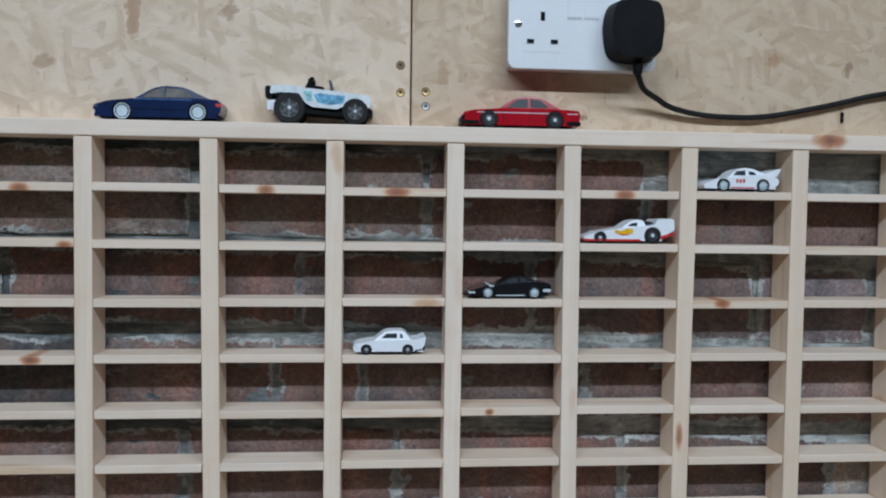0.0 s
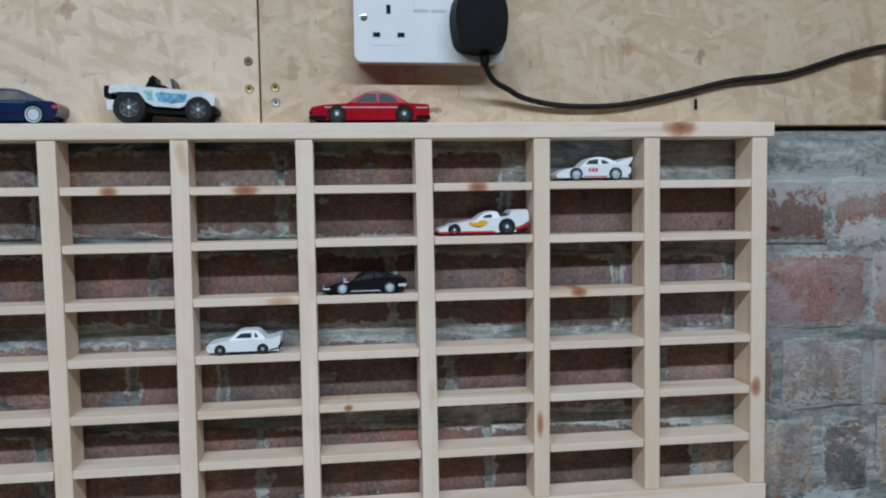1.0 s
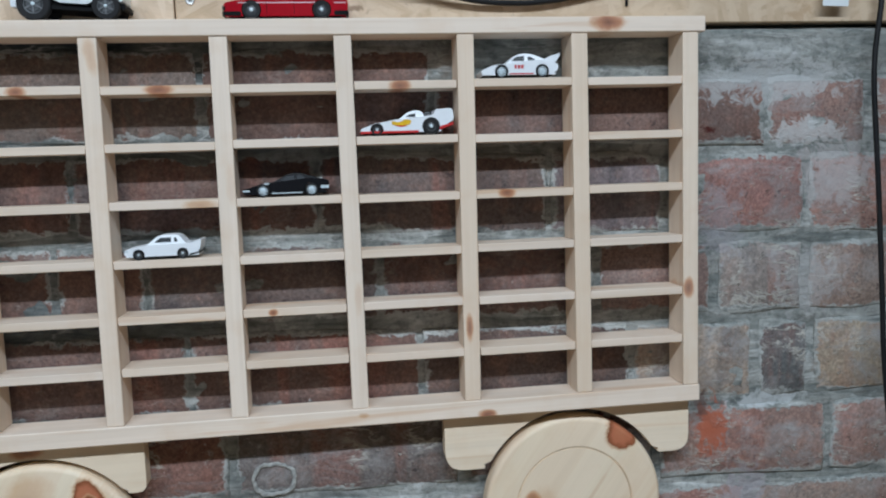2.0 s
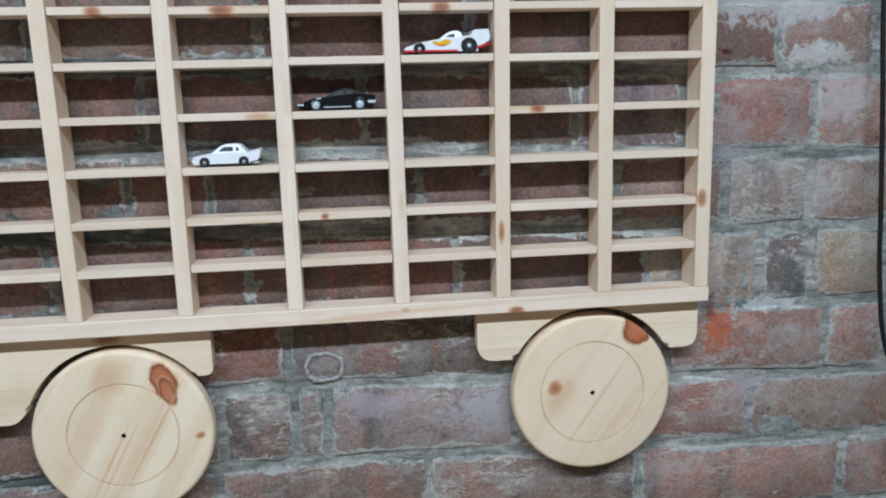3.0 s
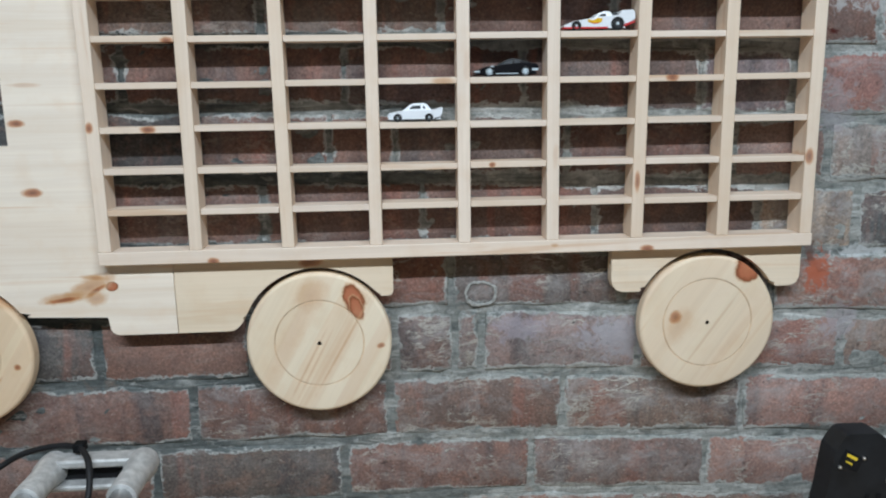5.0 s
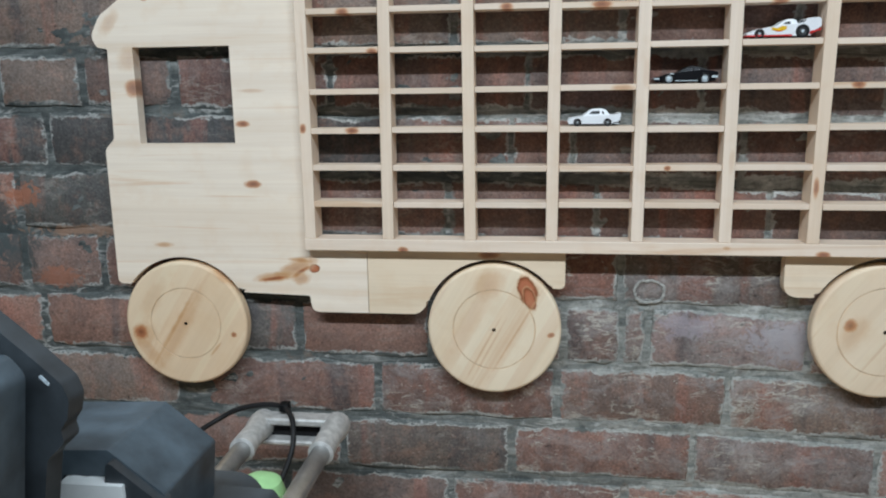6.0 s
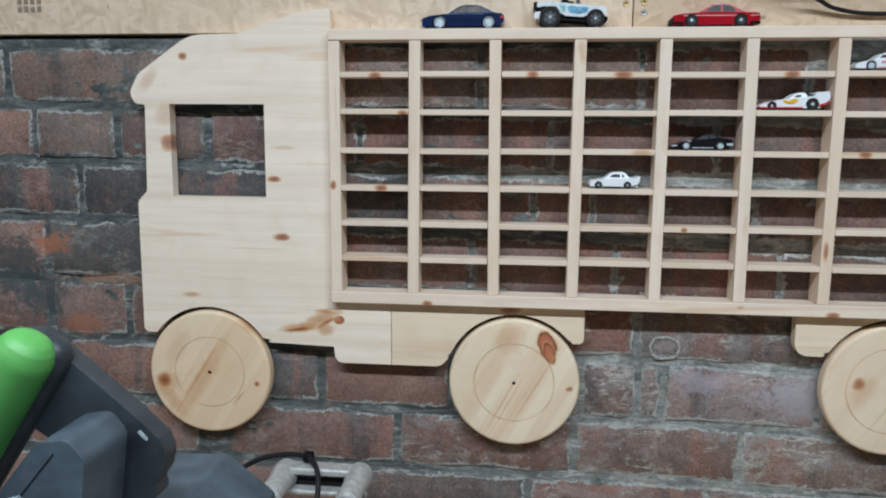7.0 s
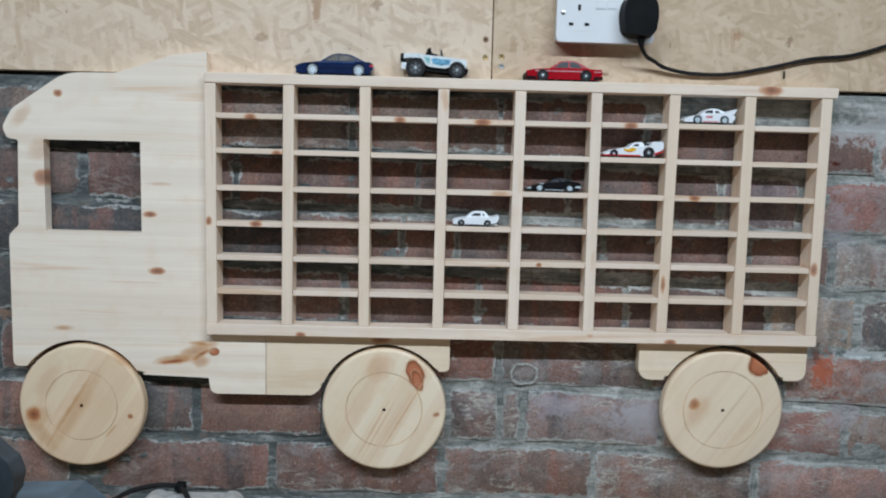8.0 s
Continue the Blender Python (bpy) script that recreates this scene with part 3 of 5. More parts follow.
# ---- mesh helpers ----
def part(name, bm, material, parent=None, label="", smooth=True, bevel=0.0, segments=2):
    """Links a bmesh, made in world places, as one mesh object under a thing or a part."""
    bmesh.ops.recalc_face_normals(bm, faces=bm.faces[:])
    mesh = bpy.data.meshes.new(name)
    bm.to_mesh(mesh)
    bm.free()
    mesh.materials.append(M[material] if isinstance(material, str) else material)
    ob = new(name, mesh)
    if smooth:
        mesh.shade_smooth()
        mesh.set_sharp_from_angle(angle=radians(35))
    if parent is not None:
        ob.parent = parent
        root = parent
        while root.parent is not None:
            root = root.parent
        ob.matrix_parent_inverse = (Matrix.Translation(root.location) if parent is root else Matrix.Identity(4)).inverted()
    if bevel:
        mod = ob.modifiers.new("edge", "BEVEL")
        mod.width, mod.segments, mod.limit_method, mod.angle_limit = bevel, segments, "ANGLE", radians(40)
        mod.harden_normals = False
    if label:
        tagged(ob, label)
    return ob


def thing(name, place, label, category, group="", kind=""):
    ob = new(name)
    ob.location = place
    ob.empty_display_size = 0.02
    return tagged(ob, label, category, group, kind)


def box(x0, x1, y0, y1, z0, z1, bm=None):
    bm = bm or bmesh.new()
    m = Matrix.Translation(((x0 + x1) / 2, (y0 + y1) / 2, (z0 + z1) / 2)) @ Matrix.Diagonal((x1 - x0, y1 - y0, z1 - z0, 1))
    bmesh.ops.create_cube(bm, size=1, matrix=m)
    return bm


def rounded(corners, steps=6):
    """A closed outline from corners (x, z, radius)."""
    out = []
    for k, (x, z, r) in enumerate(corners):
        p = Vector((x, z))
        a, b = Vector(corners[k - 1][:2]) - p, Vector(corners[(k + 1) % len(corners)][:2]) - p
        if r <= 0 or a.length < 1e-6 or b.length < 1e-6:
            out.append((x, z))
            continue
        half = a.angle(b, math.pi) / 2
        cut = min(r / max(math.tan(half), 1e-3), a.length * 0.48, b.length * 0.48)
        p0, p1 = p + a.normalized() * cut, p + b.normalized() * cut
        for s in range(steps + 1):
            t = s / steps
            q = p0 * (1 - t) ** 2 + p * 2 * t * (1 - t) + p1 * t * t
            out.append((q.x, q.y))
    return out


def arc(cx, cz, r, a0, a1, steps=28):
    return [(cx + r * math.cos(radians(a0 + (a1 - a0) * s / steps)), cz + r * math.sin(radians(a0 + (a1 - a0) * s / steps))) for s in range(steps + 1)]


def slab(outline, y0, y1, holes=(), bm=None):
    """A flat piece with that outline in x and z, between two y."""
    bm = bm or bmesh.new()
    edges = []
    for loop in (outline, *holes):
        vs = [bm.verts.new((x, y0, z)) for x, z in loop]
        edges += [bm.edges.new((vs[k - 1], vs[k])) for k in range(len(vs))]
    faces = [g for g in bmesh.ops.triangle_fill(bm, use_beauty=True, use_dissolve=False, edges=edges)["geom"] if isinstance(g, bmesh.types.BMFace)]
    grown = bmesh.ops.extrude_face_region(bm, geom=faces)["geom"]
    bmesh.ops.translate(bm, vec=(0, y1 - y0, 0), verts=[g for g in grown if isinstance(g, bmesh.types.BMVert)])
    return bm


def lathe(profile, centre, axis="y", segments=48, bm=None):
    """Turns (radius, along) pairs round an axis through centre."""
    bm = bm or bmesh.new()
    rings = []
    for r, along in profile:
        ring = []
        for s in range(segments):
            a = 2 * math.pi * s / segments
            u, v = r * math.cos(a), r * math.sin(a)
            ring.append(bm.verts.new({"y": (u, along, v), "x": (along, u, v), "z": (u, v, along)}[axis]))
        rings.append(ring)
    for low, high in zip(rings, rings[1:]):
        for s in range(segments):
            bm.faces.new((low[s - 1], low[s], high[s], high[s - 1]))
    bm.faces.new(rings[0])
    bm.faces.new(rings[-1])
    bmesh.ops.translate(bm, vec=centre, verts=[v for ring in rings for v in ring])
    return bm


def tube(points, radius, name, material, parent=None, label="", radii=None, segments=12):
    """A round cable or rod along a smooth curve, as a mesh; radii scale it from point to point."""
    pts = [Vector(p) for p in points]
    path = []
    for k in range(len(pts) - 1):
        p0, p1, p2, p3 = pts[max(k - 1, 0)], pts[k], pts[k + 1], pts[min(k + 2, len(pts) - 1)]
        for s in range(8):
            t = s / 8
            path.append(0.5 * (2 * p1 + (p2 - p0) * t + (2 * p0 - 5 * p1 + 4 * p2 - p3) * t * t + (3 * p1 - p0 - 3 * p2 + p3) * t ** 3))
    path.append(pts[-1])
    bm, rings, side = bmesh.new(), [], Vector((0.3, 1, 0.2))
    for k, p in enumerate(path):
        way = (path[min(k + 1, len(path) - 1)] - path[max(k - 1, 0)]).normalized()
        side = (side - way * side.dot(way)).normalized()
        other = way.cross(side)
        r = radius * (float(np.interp(k / 8, range(len(pts)), radii)) if radii else 1.0)
        rings.append([bm.verts.new(p + r * (side * math.cos(a) + other * math.sin(a))) for a in [2 * math.pi * s / segments for s in range(segments)]])
    for low, high in zip(rings, rings[1:]):
        for s in range(segments):
            bm.faces.new((low[s - 1], low[s], high[s], high[s - 1]))
    bm.faces.new(rings[0])
    bm.faces.new(rings[-1])
    return part(name, bm, material, parent, label)


# ---- the large structure ----
X0, X1, Y0, TOP, SEAM = -2.2, 2.6, -3.4, 2.6, 1.594

floor = tagged(part("floor", box(X0 - 0.1, X1 + 0.1, Y0 - 0.1, 0.12, -0.1, 0), "concrete", smooth=False), "grey concrete garage floor", "floor", kind="structure")
ceiling = tagged(part("ceiling", box(X0 - 0.1, X1 + 0.1, Y0 - 0.1, 0.12, TOP, TOP + 0.1), "plaster", smooth=False), "plain unpainted plasterboard ceiling", "ceiling", kind="structure")
for name, b in (("wall_west", (X0 - 0.1, X0, Y0, 0.12, 0, TOP)), ("wall_east", (X1, X1 + 0.1, Y0, 0.12, 0, TOP)), ("wall_south", (X0 - 0.1, X1 + 0.1, Y0 - 0.1, Y0, 0, TOP))):
    tagged(part(name, box(*b), "plaster", smooth=False), "plain grey rendered garage wall", "wall", kind="structure")

wall = tagged(part("wall_north", box(X0, X1, 0.02, 0.12, 0, TOP), "mortar", smooth=False),
              "old red-brown brick wall with smeared grey mortar", "wall", kind="structure")


def osb_board(x0, x1):
    bm = slab(rounded([(x0, SEAM, 0), (x1, SEAM, 0), (x1, TOP - 0.005, 0), (x0, TOP - 0.005, 0)]), -0.006, 0.018)
    ob = part("osb_panel", bm, "osb", wall, "pale strand board panel above the brickwork", smooth=False, bevel=0.0008, segments=1)
    ob.color = (1.14, 1.13, 1.12, 1) if x0 < 0 else (0.97, 0.93, 0.86, 1)
    return ob


osb_board(X0 + 0.01, -0.99), osb_board(-0.988, 0.1820), osb_board(0.1836, 1.40), osb_board(1.402, X1 - 0.01)

# ---- the truck-shaped display shelf ----
FRONT, BACK = -0.040, -0.004
PITCH, POST = 0.1162, 0.0165
POSTS = [-0.2395 + PITCH * k for k in range(9)]
SHELVES = [1.5315, 1.4785, 1.4235, 1.3690, 1.3160, 1.2645]
FLOORS = [1.2140] + [z + 0.004 for z in reversed(SHELVES)]

truck = thing("truck_shelf", (0.07, -0.02, 1.0), "pale pine truck-shaped wall shelf with empty car compartments", "display shelf")
part("top_rail", box(-0.2480, 0.7050, FRONT - 0.0015, BACK, 1.5790, 1.5945), "pine_rail", truck, bevel=0.0012)
part("bottom_rail", box(-0.2480, 0.7000, FRONT - 0.0015, BACK, 1.1965, 1.2140), "pine_rail", truck, bevel=0.0012)
for k, x in enumerate(POSTS):
    lean = 0.0012 * math.sin(k * 2.3)
    bm = box(x - POST / 2, x + POST / 2, FRONT, BACK, 1.2142, 1.5788)
    for v in bm.verts:
        v.co.x += lean * (1 if v.co.z > 1.4 else -1)
    part("post", bm, "pine_post", truck, bevel=0.0008)
for k, z in enumerate(SHELVES):
    for j in range(8):
        dz = 0.0008 * math.sin(k * 1.9 + j * 1.3)
        part("slat", box(POSTS[j] + POST / 2 + 0.0002, POSTS[j + 1] - POST / 2 - 0.0002, FRONT + 0.0012, BACK, z - 0.004 + dz, z + 0.004 + dz), "pine_slat", truck, bevel=0.0005, segments=1)

W = [(-0.4480, 1.0755), (0.0270, 1.0780), (0.5655, 1.0880)]
ARCH, RADIUS = 0.1045, 0.0980
CAB0, CAB1 = -0.025, -0.006


def chord(k, z):
    """The angle at which an arch round wheel k stands z high, on its right-hand side."""
    return math.degrees(math.asin((z - W[k][1]) / ARCH))


a_l, a_r = 180 - chord(0, 1.137), chord(0, 1.127)
cab_line = rounded([(-0.2482, 1.1960, 0), (-0.2482, 1.6265, 0.003), (-0.300, 1.6200, 0.05), (-0.385, 1.5915, 0.02), (-0.462, 1.5900, 0.07), (-0.543, 1.5340, 0.03),
                    (-0.558, 1.5060, 0.016), (-0.550, 1.4900, 0.010), (-0.5345, 1.4880, 0.004), (-0.5375, 1.3580, 0.010), (-0.5525, 1.3430, 0.014),
                    (-0.5530, 1.1370, 0.026), (W[0][0] + ARCH * math.cos(radians(a_l)), 1.137, 0.003)])
cab_line += arc(*W[0], ARCH, a_l, a_r)[1:-1]
cab_line += rounded([(W[0][0] + ARCH * math.cos(radians(a_r)), 1.127, 0.002), (-0.2490, 1.1235, 0.003), (-0.2460, 1.0985, 0.026), (-0.1600, 1.0985, 0), (-0.1600, 1.1960, 0)])
window = rounded([(-0.4960, 1.3510, 0.001), (-0.350, 1.3510, 0.001), (-0.350, 1.4895, 0.001), (-0.4960, 1.4895, 0.001)], 2)
part("cab_board", slab(cab_line, CAB0, CAB1, [window]), "pine_cab", truck, "smooth pale pine cab panel with a square window", bevel=0.0014)

a_r, a_l = chord(1, 1.141), 180 - chord(1, 1.113)
line = rounded([(-0.1590, 1.1960, 0), (-0.1590, 1.0985, 0), (-0.0840, 1.0985, 0.022), (W[1][0] + ARCH * math.cos(radians(a_l)), 1.113, 0.004)])
line += arc(*W[1], ARCH, a_l, a_r)[1:-1]
line += rounded([(W[1][0] + ARCH * math.cos(radians(a_r)), 1.141, 0.002), (0.1290, 1.1410, 0.018), (0.1290, 1.1960, 0)])
part("middle_fender", slab(line, CAB0, CAB1), "pine_apron", truck, bevel=0.0014)
a_r, a_l = chord(2, 1.137), 180 - chord(2, 1.135)
line = rounded([(0.4280, 1.1960, 0), (0.4280, 1.1350, 0.028), (W[2][0] + ARCH * math.cos(radians(a_l)), 1.135, 0.003)])
line += arc(*W[2], ARCH, a_l, a_r)[1:-1]
line += rounded([(W[2][0] + ARCH * math.cos(radians(a_r)), 1.137, 0.003), (0.6950, 1.1370, 0.026), (0.6950, 1.1960, 0)])
part("rear_fender", slab(line, CAB0, CAB1), "pine_apron", truck, bevel=0.0014)

for k, (x, z) in enumerate(W):
    ring = (0.056, 0.060, 0.063)[k]
    f, b, R = -0.028, -0.008, RADIUS - 0.0015 * (k == 2)
    profile = [(0.0026, f + 0.010), (0.0028, f), (ring - 0.0010, f), (ring - 0.0006, f + 0.0014), (ring + 0.0006, f + 0.0014), (ring + 0.0010, f)]
    profile += [(R - 0.0055 + 0.0055 * math.sin(a), f + 0.0055 - 0.0055 * math.cos(a)) for a in [math.pi / 2 * s / 6 for s in range(7)]]
    profile += [(R, b - 0.002), (R - 0.002, b)]
    wheel = part("wheel", lathe(profile, (x, 0, z), segments=96), "pine_wheel_" + "abc"[k], truck, "round pine disc wheel with an engraved ring")
    part("engraved_ring", lathe([(ring - 0.0009, f + 0.0012), (ring - 0.0005, f + 0.0007), (ring + 0.0005, f + 0.0007), (ring + 0.0009, f + 0.0012)], (x, 0, z), segments=96), "pine_groove", wheel, "darker engraved circle")
    part("axle_hole", lathe([(0.0026, f + 0.003), (0.0026, f + 0.008)], (x, 0, z), segments=12), "dark_hole", wheel)
    part("wall_peg", lathe([(0.012, -0.009), (0.012, 0.018)], (x, 0, z), segments=16), "pine_apron", wheel)
for x, z in ((-0.42, 1.30), (-0.18, 1.12), (0.05, 1.188), (0.50, 1.188), (0.69, 1.165)):
    part("spacer", lathe([(0.006, CAB1 - 0.001), (0.006, 0.018)], (x, 0, z), segments=12), "pine_apron", truck)

# ---- toy cars ----
def side_slab(outline, x0, z0, yc, wide, belt=None, taper=0.0, crown=None):
    """A side outline in millimetres from the nose, as a solid across the car; it may narrow above the belt."""
    bm = slab([(x0 + x / 1000, z0 + z / 1000) for x, z in outline], yc - wide / 2, yc + wide / 2)
    if taper:
        high = z0 + crown / 1000 if crown else max(v.co.z for v in bm.verts)
        low = z0 + belt / 1000
        for v in bm.verts:
            k = max(0.0, (v.co.z - low) / max(high - low, 1e-6))
            v.co.y = yc + (v.co.y - yc) * (1 - taper * k)
    return bm


def toy_wheel(x, y, z, r, wide, rim, parent, tyre_share=0.72, hub=0.0, spokes=0, spoke="rim"):
    s = -1 if y < parent["middle"] else 1
    out = y + s * wide / 2
    inn = y - s * wide / 2
    tyre = part("wheel", lathe([(r * 0.5, inn), (r * 0.93, inn), (r, inn + s * 0.0006), (r, out - s * 0.0008), (r * 0.93, out), (r * tyre_share, out), (r * tyre_share * 0.97, out - s * 0.0008)],
                               (x, 0, z), segments=28), "tyre", parent)
    part("rim", lathe([(r * tyre_share, out - s * 0.0012), (r * tyre_share * 0.96, out - s * 0.0004), (r * tyre_share * 0.8, out - s * 0.0009), (r * 0.16, out - s * 0.0003), (r * 0.14, out)], (x, 0, z), segments=24), rim, tyre)
    if hub:
        part("hub", lathe([(r * hub, out - s * 0.0006), (r * hub, out + s * 0.0003), (r * hub * 0.6, out + s * 0.0006)], (x, 0, z), segments=16), "rim", tyre)
    for k in range(spokes):
        a = 2 * math.pi * k / spokes
        bm = box(-r * 0.05, r * 0.05, -0.0003, 0.0003, r * 0.15, r * tyre_share * 0.95)
        bmesh.ops.transform(bm, matrix=Matrix.Translation((x, out - s * 0.0002, z)) @ Matrix.Rotation(a, 4, "Y"), verts=bm.verts[:])
        part("spoke", bm, spoke, tyre)


def toy_car(label, x0, z0, paint, profile, roof, windows, axles, radius, wide=0.034, yc=-0.0205, rim="rim", share=0.72, hub=0.0, spokes=0, glass="car_glass",
            bottom=3.0, trims=(), radii=None, belt=15.0, taper=0.16, soft=0.0022):
    """profile: the upper line of the body from nose to tail, (mm, mm, rounding). roof, windows: outlines. trims: (name, outline, material, how far proud)."""
    car = thing("toy_car", (x0 + 0.04, yc, z0), label, "toy car", "toy cars on the truck shelf")
    car["middle"] = yc
    radii = radii or (radius, radius)
    line = rounded([(x, z, 4 * r) for x, z, r in profile], 5)
    nose, tail = profile[0][0], profile[-1][0]
    under = []
    for ax, r in sorted(zip(axles, radii), reverse=True):
        big = r * 1000 * 1.07
        drop = math.degrees(math.asin(min(0.9, max(-0.9, (r * 1000 - bottom) / big))))
        under += [(ax + px, r * 1000 + pz) for px, pz in arc(0, 0, big, -drop, 180 + drop, 14)]
    outline = line + [(tail - 1.0, bottom)] + under + [(nose + 1.2, bottom)]
    body = part("body", side_slab(outline, x0, z0, yc, wide), paint, car, bevel=soft, segments=3)
    part("cabin", side_slab(rounded([(x, z, 5 * r) for x, z, r in roof], 6), x0, z0, yc, wide * 0.88, belt, taper), paint, car, bevel=0.0014, segments=3)
    crown = max(z for x, z in rounded([(x, z, 5 * r) for x, z, r in roof], 6))
    for w in windows:
        part("window", side_slab(rounded(w, 3), x0, z0, yc, wide * 0.88 + 0.0007, belt, taper, crown), glass, car)
    length = tail - nose
    part("chassis", side_slab([(nose + length * 0.04, bottom - 0.6), (tail - length * 0.05, bottom - 0.6), (tail - length * 0.06, bottom + 4.0), (nose + length * 0.05, bottom + 4.0)], x0, z0, yc, wide * 0.74), "black_plastic", car)
    for name, outline, material, proud in trims:
        part(name, side_slab(rounded(outline, 3), x0, z0, yc, wide + 2 * proud), material, car)
    for ax, r in zip(axles, radii):
        for s in (-1, 1):
            toy_wheel(x0 + ax / 1000, yc + s * (wide / 2 - 0.0022), z0 + r, r, 0.0052, rim, car, share, hub, spokes)
    return car


def quad(x0, x1, z0, z1, r=0.0, skew=0.0):
    return [(x0, z0, r), (x1, z0, r), (x1 + skew, z1, r), (x0 + skew, z1, r)]


RAIL_TOP = 1.5945


def slat_top(k, j):
    return SHELVES[k] + 0.004 + 0.0008 * math.sin(k * 1.9 + j * 1.3)


toy_car("dark blue die-cast coupe with silver wheels", -0.1145, RAIL_TOP, "car_blue",
        [(0.5, 9, 1), (1.5, 14.0, 2), (14, 17.8, 5), (36, 20.2, 3), (99, 21.0, 4), (114, 20.6, 2), (118, 17.0, 1.5), (116.5, 6, 2)],
        [(35, 19.0, 0), (55, 31.0, 5), (64, 33.0, 6), (82, 32.4, 6), (109, 20.0, 0)],
        [[(45, 22, 0.5), (62, 22, 0.5), (62, 30.4, 0.5), (56.0, 29.2, 1.5)], [(66, 22, 0.5), (92, 22.3, 2), (82, 29.6, 2.5), (66, 30.8, 0.5)]],
        (27, 96), 0.0086, share=0.88, glass="car_glass_pale", belt=18,
        # The lighter blue line along the shoulder is a highlight put in as colour.
        trims=(("headlight", quad(0.6, 5, 12, 13.2, 0.5), "spoke_grey", 0.0001), ("shoulder_line", quad(38, 90, 19.2, 20.2, 0.3), "highlight_blue", 0.0002), ("door_pillar", quad(62.4, 65.6, 21.6, 31.2, 0.3, -0.6), "spoke_grey", -0.0018), ("tail_light", quad(112.5, 117.6, 14, 17, 0.5), "decal_red", 0.0001),
               ("side_moulding", quad(37, 84, 10.2, 10.8), "car_black", 0.0002), ("door_gap", quad(63, 63.4, 5, 18), "car_black", 0.0001), ("door_gap", quad(38, 38.4, 5, 17.5), "car_black", 0.0001)))
toy_car("bright red die-cast saloon with black bumpers", 0.2315, RAIL_TOP, "car_red",
        [(0.5, 7, 0.5), (1.0, 15.0, 0.8), (12, 17.4, 4), (38, 19.2, 2), (92, 19.4, 2), (115, 18.2, 0.8), (116, 13, 0.5), (115, 5, 0.5)],
        [(35, 18.5, 0), (51, 29.8, 5), (62, 31.4, 6), (77, 30.4, 5), (99, 18.5, 0)],
        [[(44, 20.4, 0.5), (64.5, 20.4, 0.5), (64.5, 29.2, 0.5), (53.5, 28.4, 1.5)], [(67, 20.4, 0.5), (86, 20.6, 1.5), (77, 28.4, 2), (67, 29.2, 0.5)]],
        (26, 91), 0.0086, rim="rim_dark", share=0.62, hub=0.2, belt=19,
        trims=(("front_bumper", quad(-0.6, 16.5, 3.4, 7.2, 1), "black_plastic", 0.0003), ("rear_bumper", quad(102.5, 116.4, 3.4, 7.6, 1), "black_plastic", 0.0003),
               ("waistline_strip", quad(14, 85, 14.6, 15.6), "decal_silver", 0.0002), ("waistline_strip", quad(103, 114, 14.4, 15.4), "decal_silver", 0.0002),
               ("grille", quad(-0.3, 2.6, 8, 12, 0.4), "black_plastic", 0.0001), ("door_gap", quad(65.3, 65.7, 5, 17), "car_black", 0.0001), ("door_gap", quad(40, 40.4, 5, 16.5), "car_black", 0.0001)))
toy_car("small plain white die-cast coupe", 0.1275, slat_top(3, 3), "car_white",
        [(0.3, 5, 0.4), (0.8, 9.6, 1.0), (4, 11.2, 1), (14, 13.0, 2), (24, 14.2, 1), (56, 14.8, 1), (63, 15.4, 0.4), (70.2, 18.0, 0.2), (71.2, 16.5, 0.3), (69.6, 8, 0.5)],
        [(20, 13.6, 0), (30.5, 21.8, 0.8), (34.5, 22.9, 1.0), (47, 23.2, 1.0), (50.5, 22.0, 0.5), (57, 14.6, 0)],
        [[(28.0, 16.2, 0.4), (43.0, 16.2, 0.4), (43.0, 20.6, 0.4), (33.0, 20.4, 0.8)], [(46.0, 16.4, 0.2), (49.4, 16.4, 0.3), (47.6, 20.2, 0.3), (46.0, 20.4, 0.2)]],
        (13.4, 53.6), 0.0051, wide=0.028, yc=-0.0245, rim="spoke_grey", share=0.62, hub=0.2, belt=14.5, taper=0.22, soft=0.0018,
        trims=(("sill", quad(20, 48, 2.3, 3.3), "black_plastic", 0.0001), ("rear_bumper", [(60, 3.0, 0.3), (70.0, 5.2, 0.3), (70.4, 6.6, 0.3), (60, 4.6, 0.3)], "black_plastic", 0.0002), ("headlight", quad(0.6, 4.0, 8.2, 9.4, 0.3), "rim", 0.0001),
               ("rear_window", [(51.0, 15.6, 0.3), (56.6, 15.0, 0.3), (51.6, 20.6, 0.3), (50.4, 20.6, 0.3)], "car_glass", -0.004)))
toy_car("small glossy black die-cast sports car with silver trim", 0.2390, slat_top(2, 4), "car_black",
        [(0.2, 4.5, 0.8), (1.4, 7.5, 1.5), (16, 12.4, 5), (30, 14.2, 3), (62, 17.4, 5), (78, 16.2, 2), (83, 14.5, 0.8), (82, 7, 1)],
        [(28, 13.4, 0), (43, 21.4, 5), (50, 22.6, 4), (57, 22.0, 4), (76, 15.8, 0)],
        [[(35, 15.4, 0.4), (50, 15.4, 0.4), (50, 20.6, 0.4), (43, 19.6, 1)], [(52, 15.6, 0.4), (62, 16.2, 1.0), (56.5, 20.2, 1), (52, 20.6, 0.3)]],
        (20, 66), 0.0064, wide=0.031, yc=-0.0230, share=0.70, spokes=5, belt=14, soft=0.0018,
        trims=(("sill_strip", quad(28, 57, 3.2, 4.2), "rim", 0.0002), ("headlight", quad(1.0, 7.5, 5.6, 7.4, 0.5), "rim", 0.0001), ("tail_light", quad(74.5, 82.4, 7.2, 10.0, 0.5), "rim", 0.0001),
               ("front_vent", quad(21, 26, 12.2, 13.4, 0.3), "rim", 0.0001)))
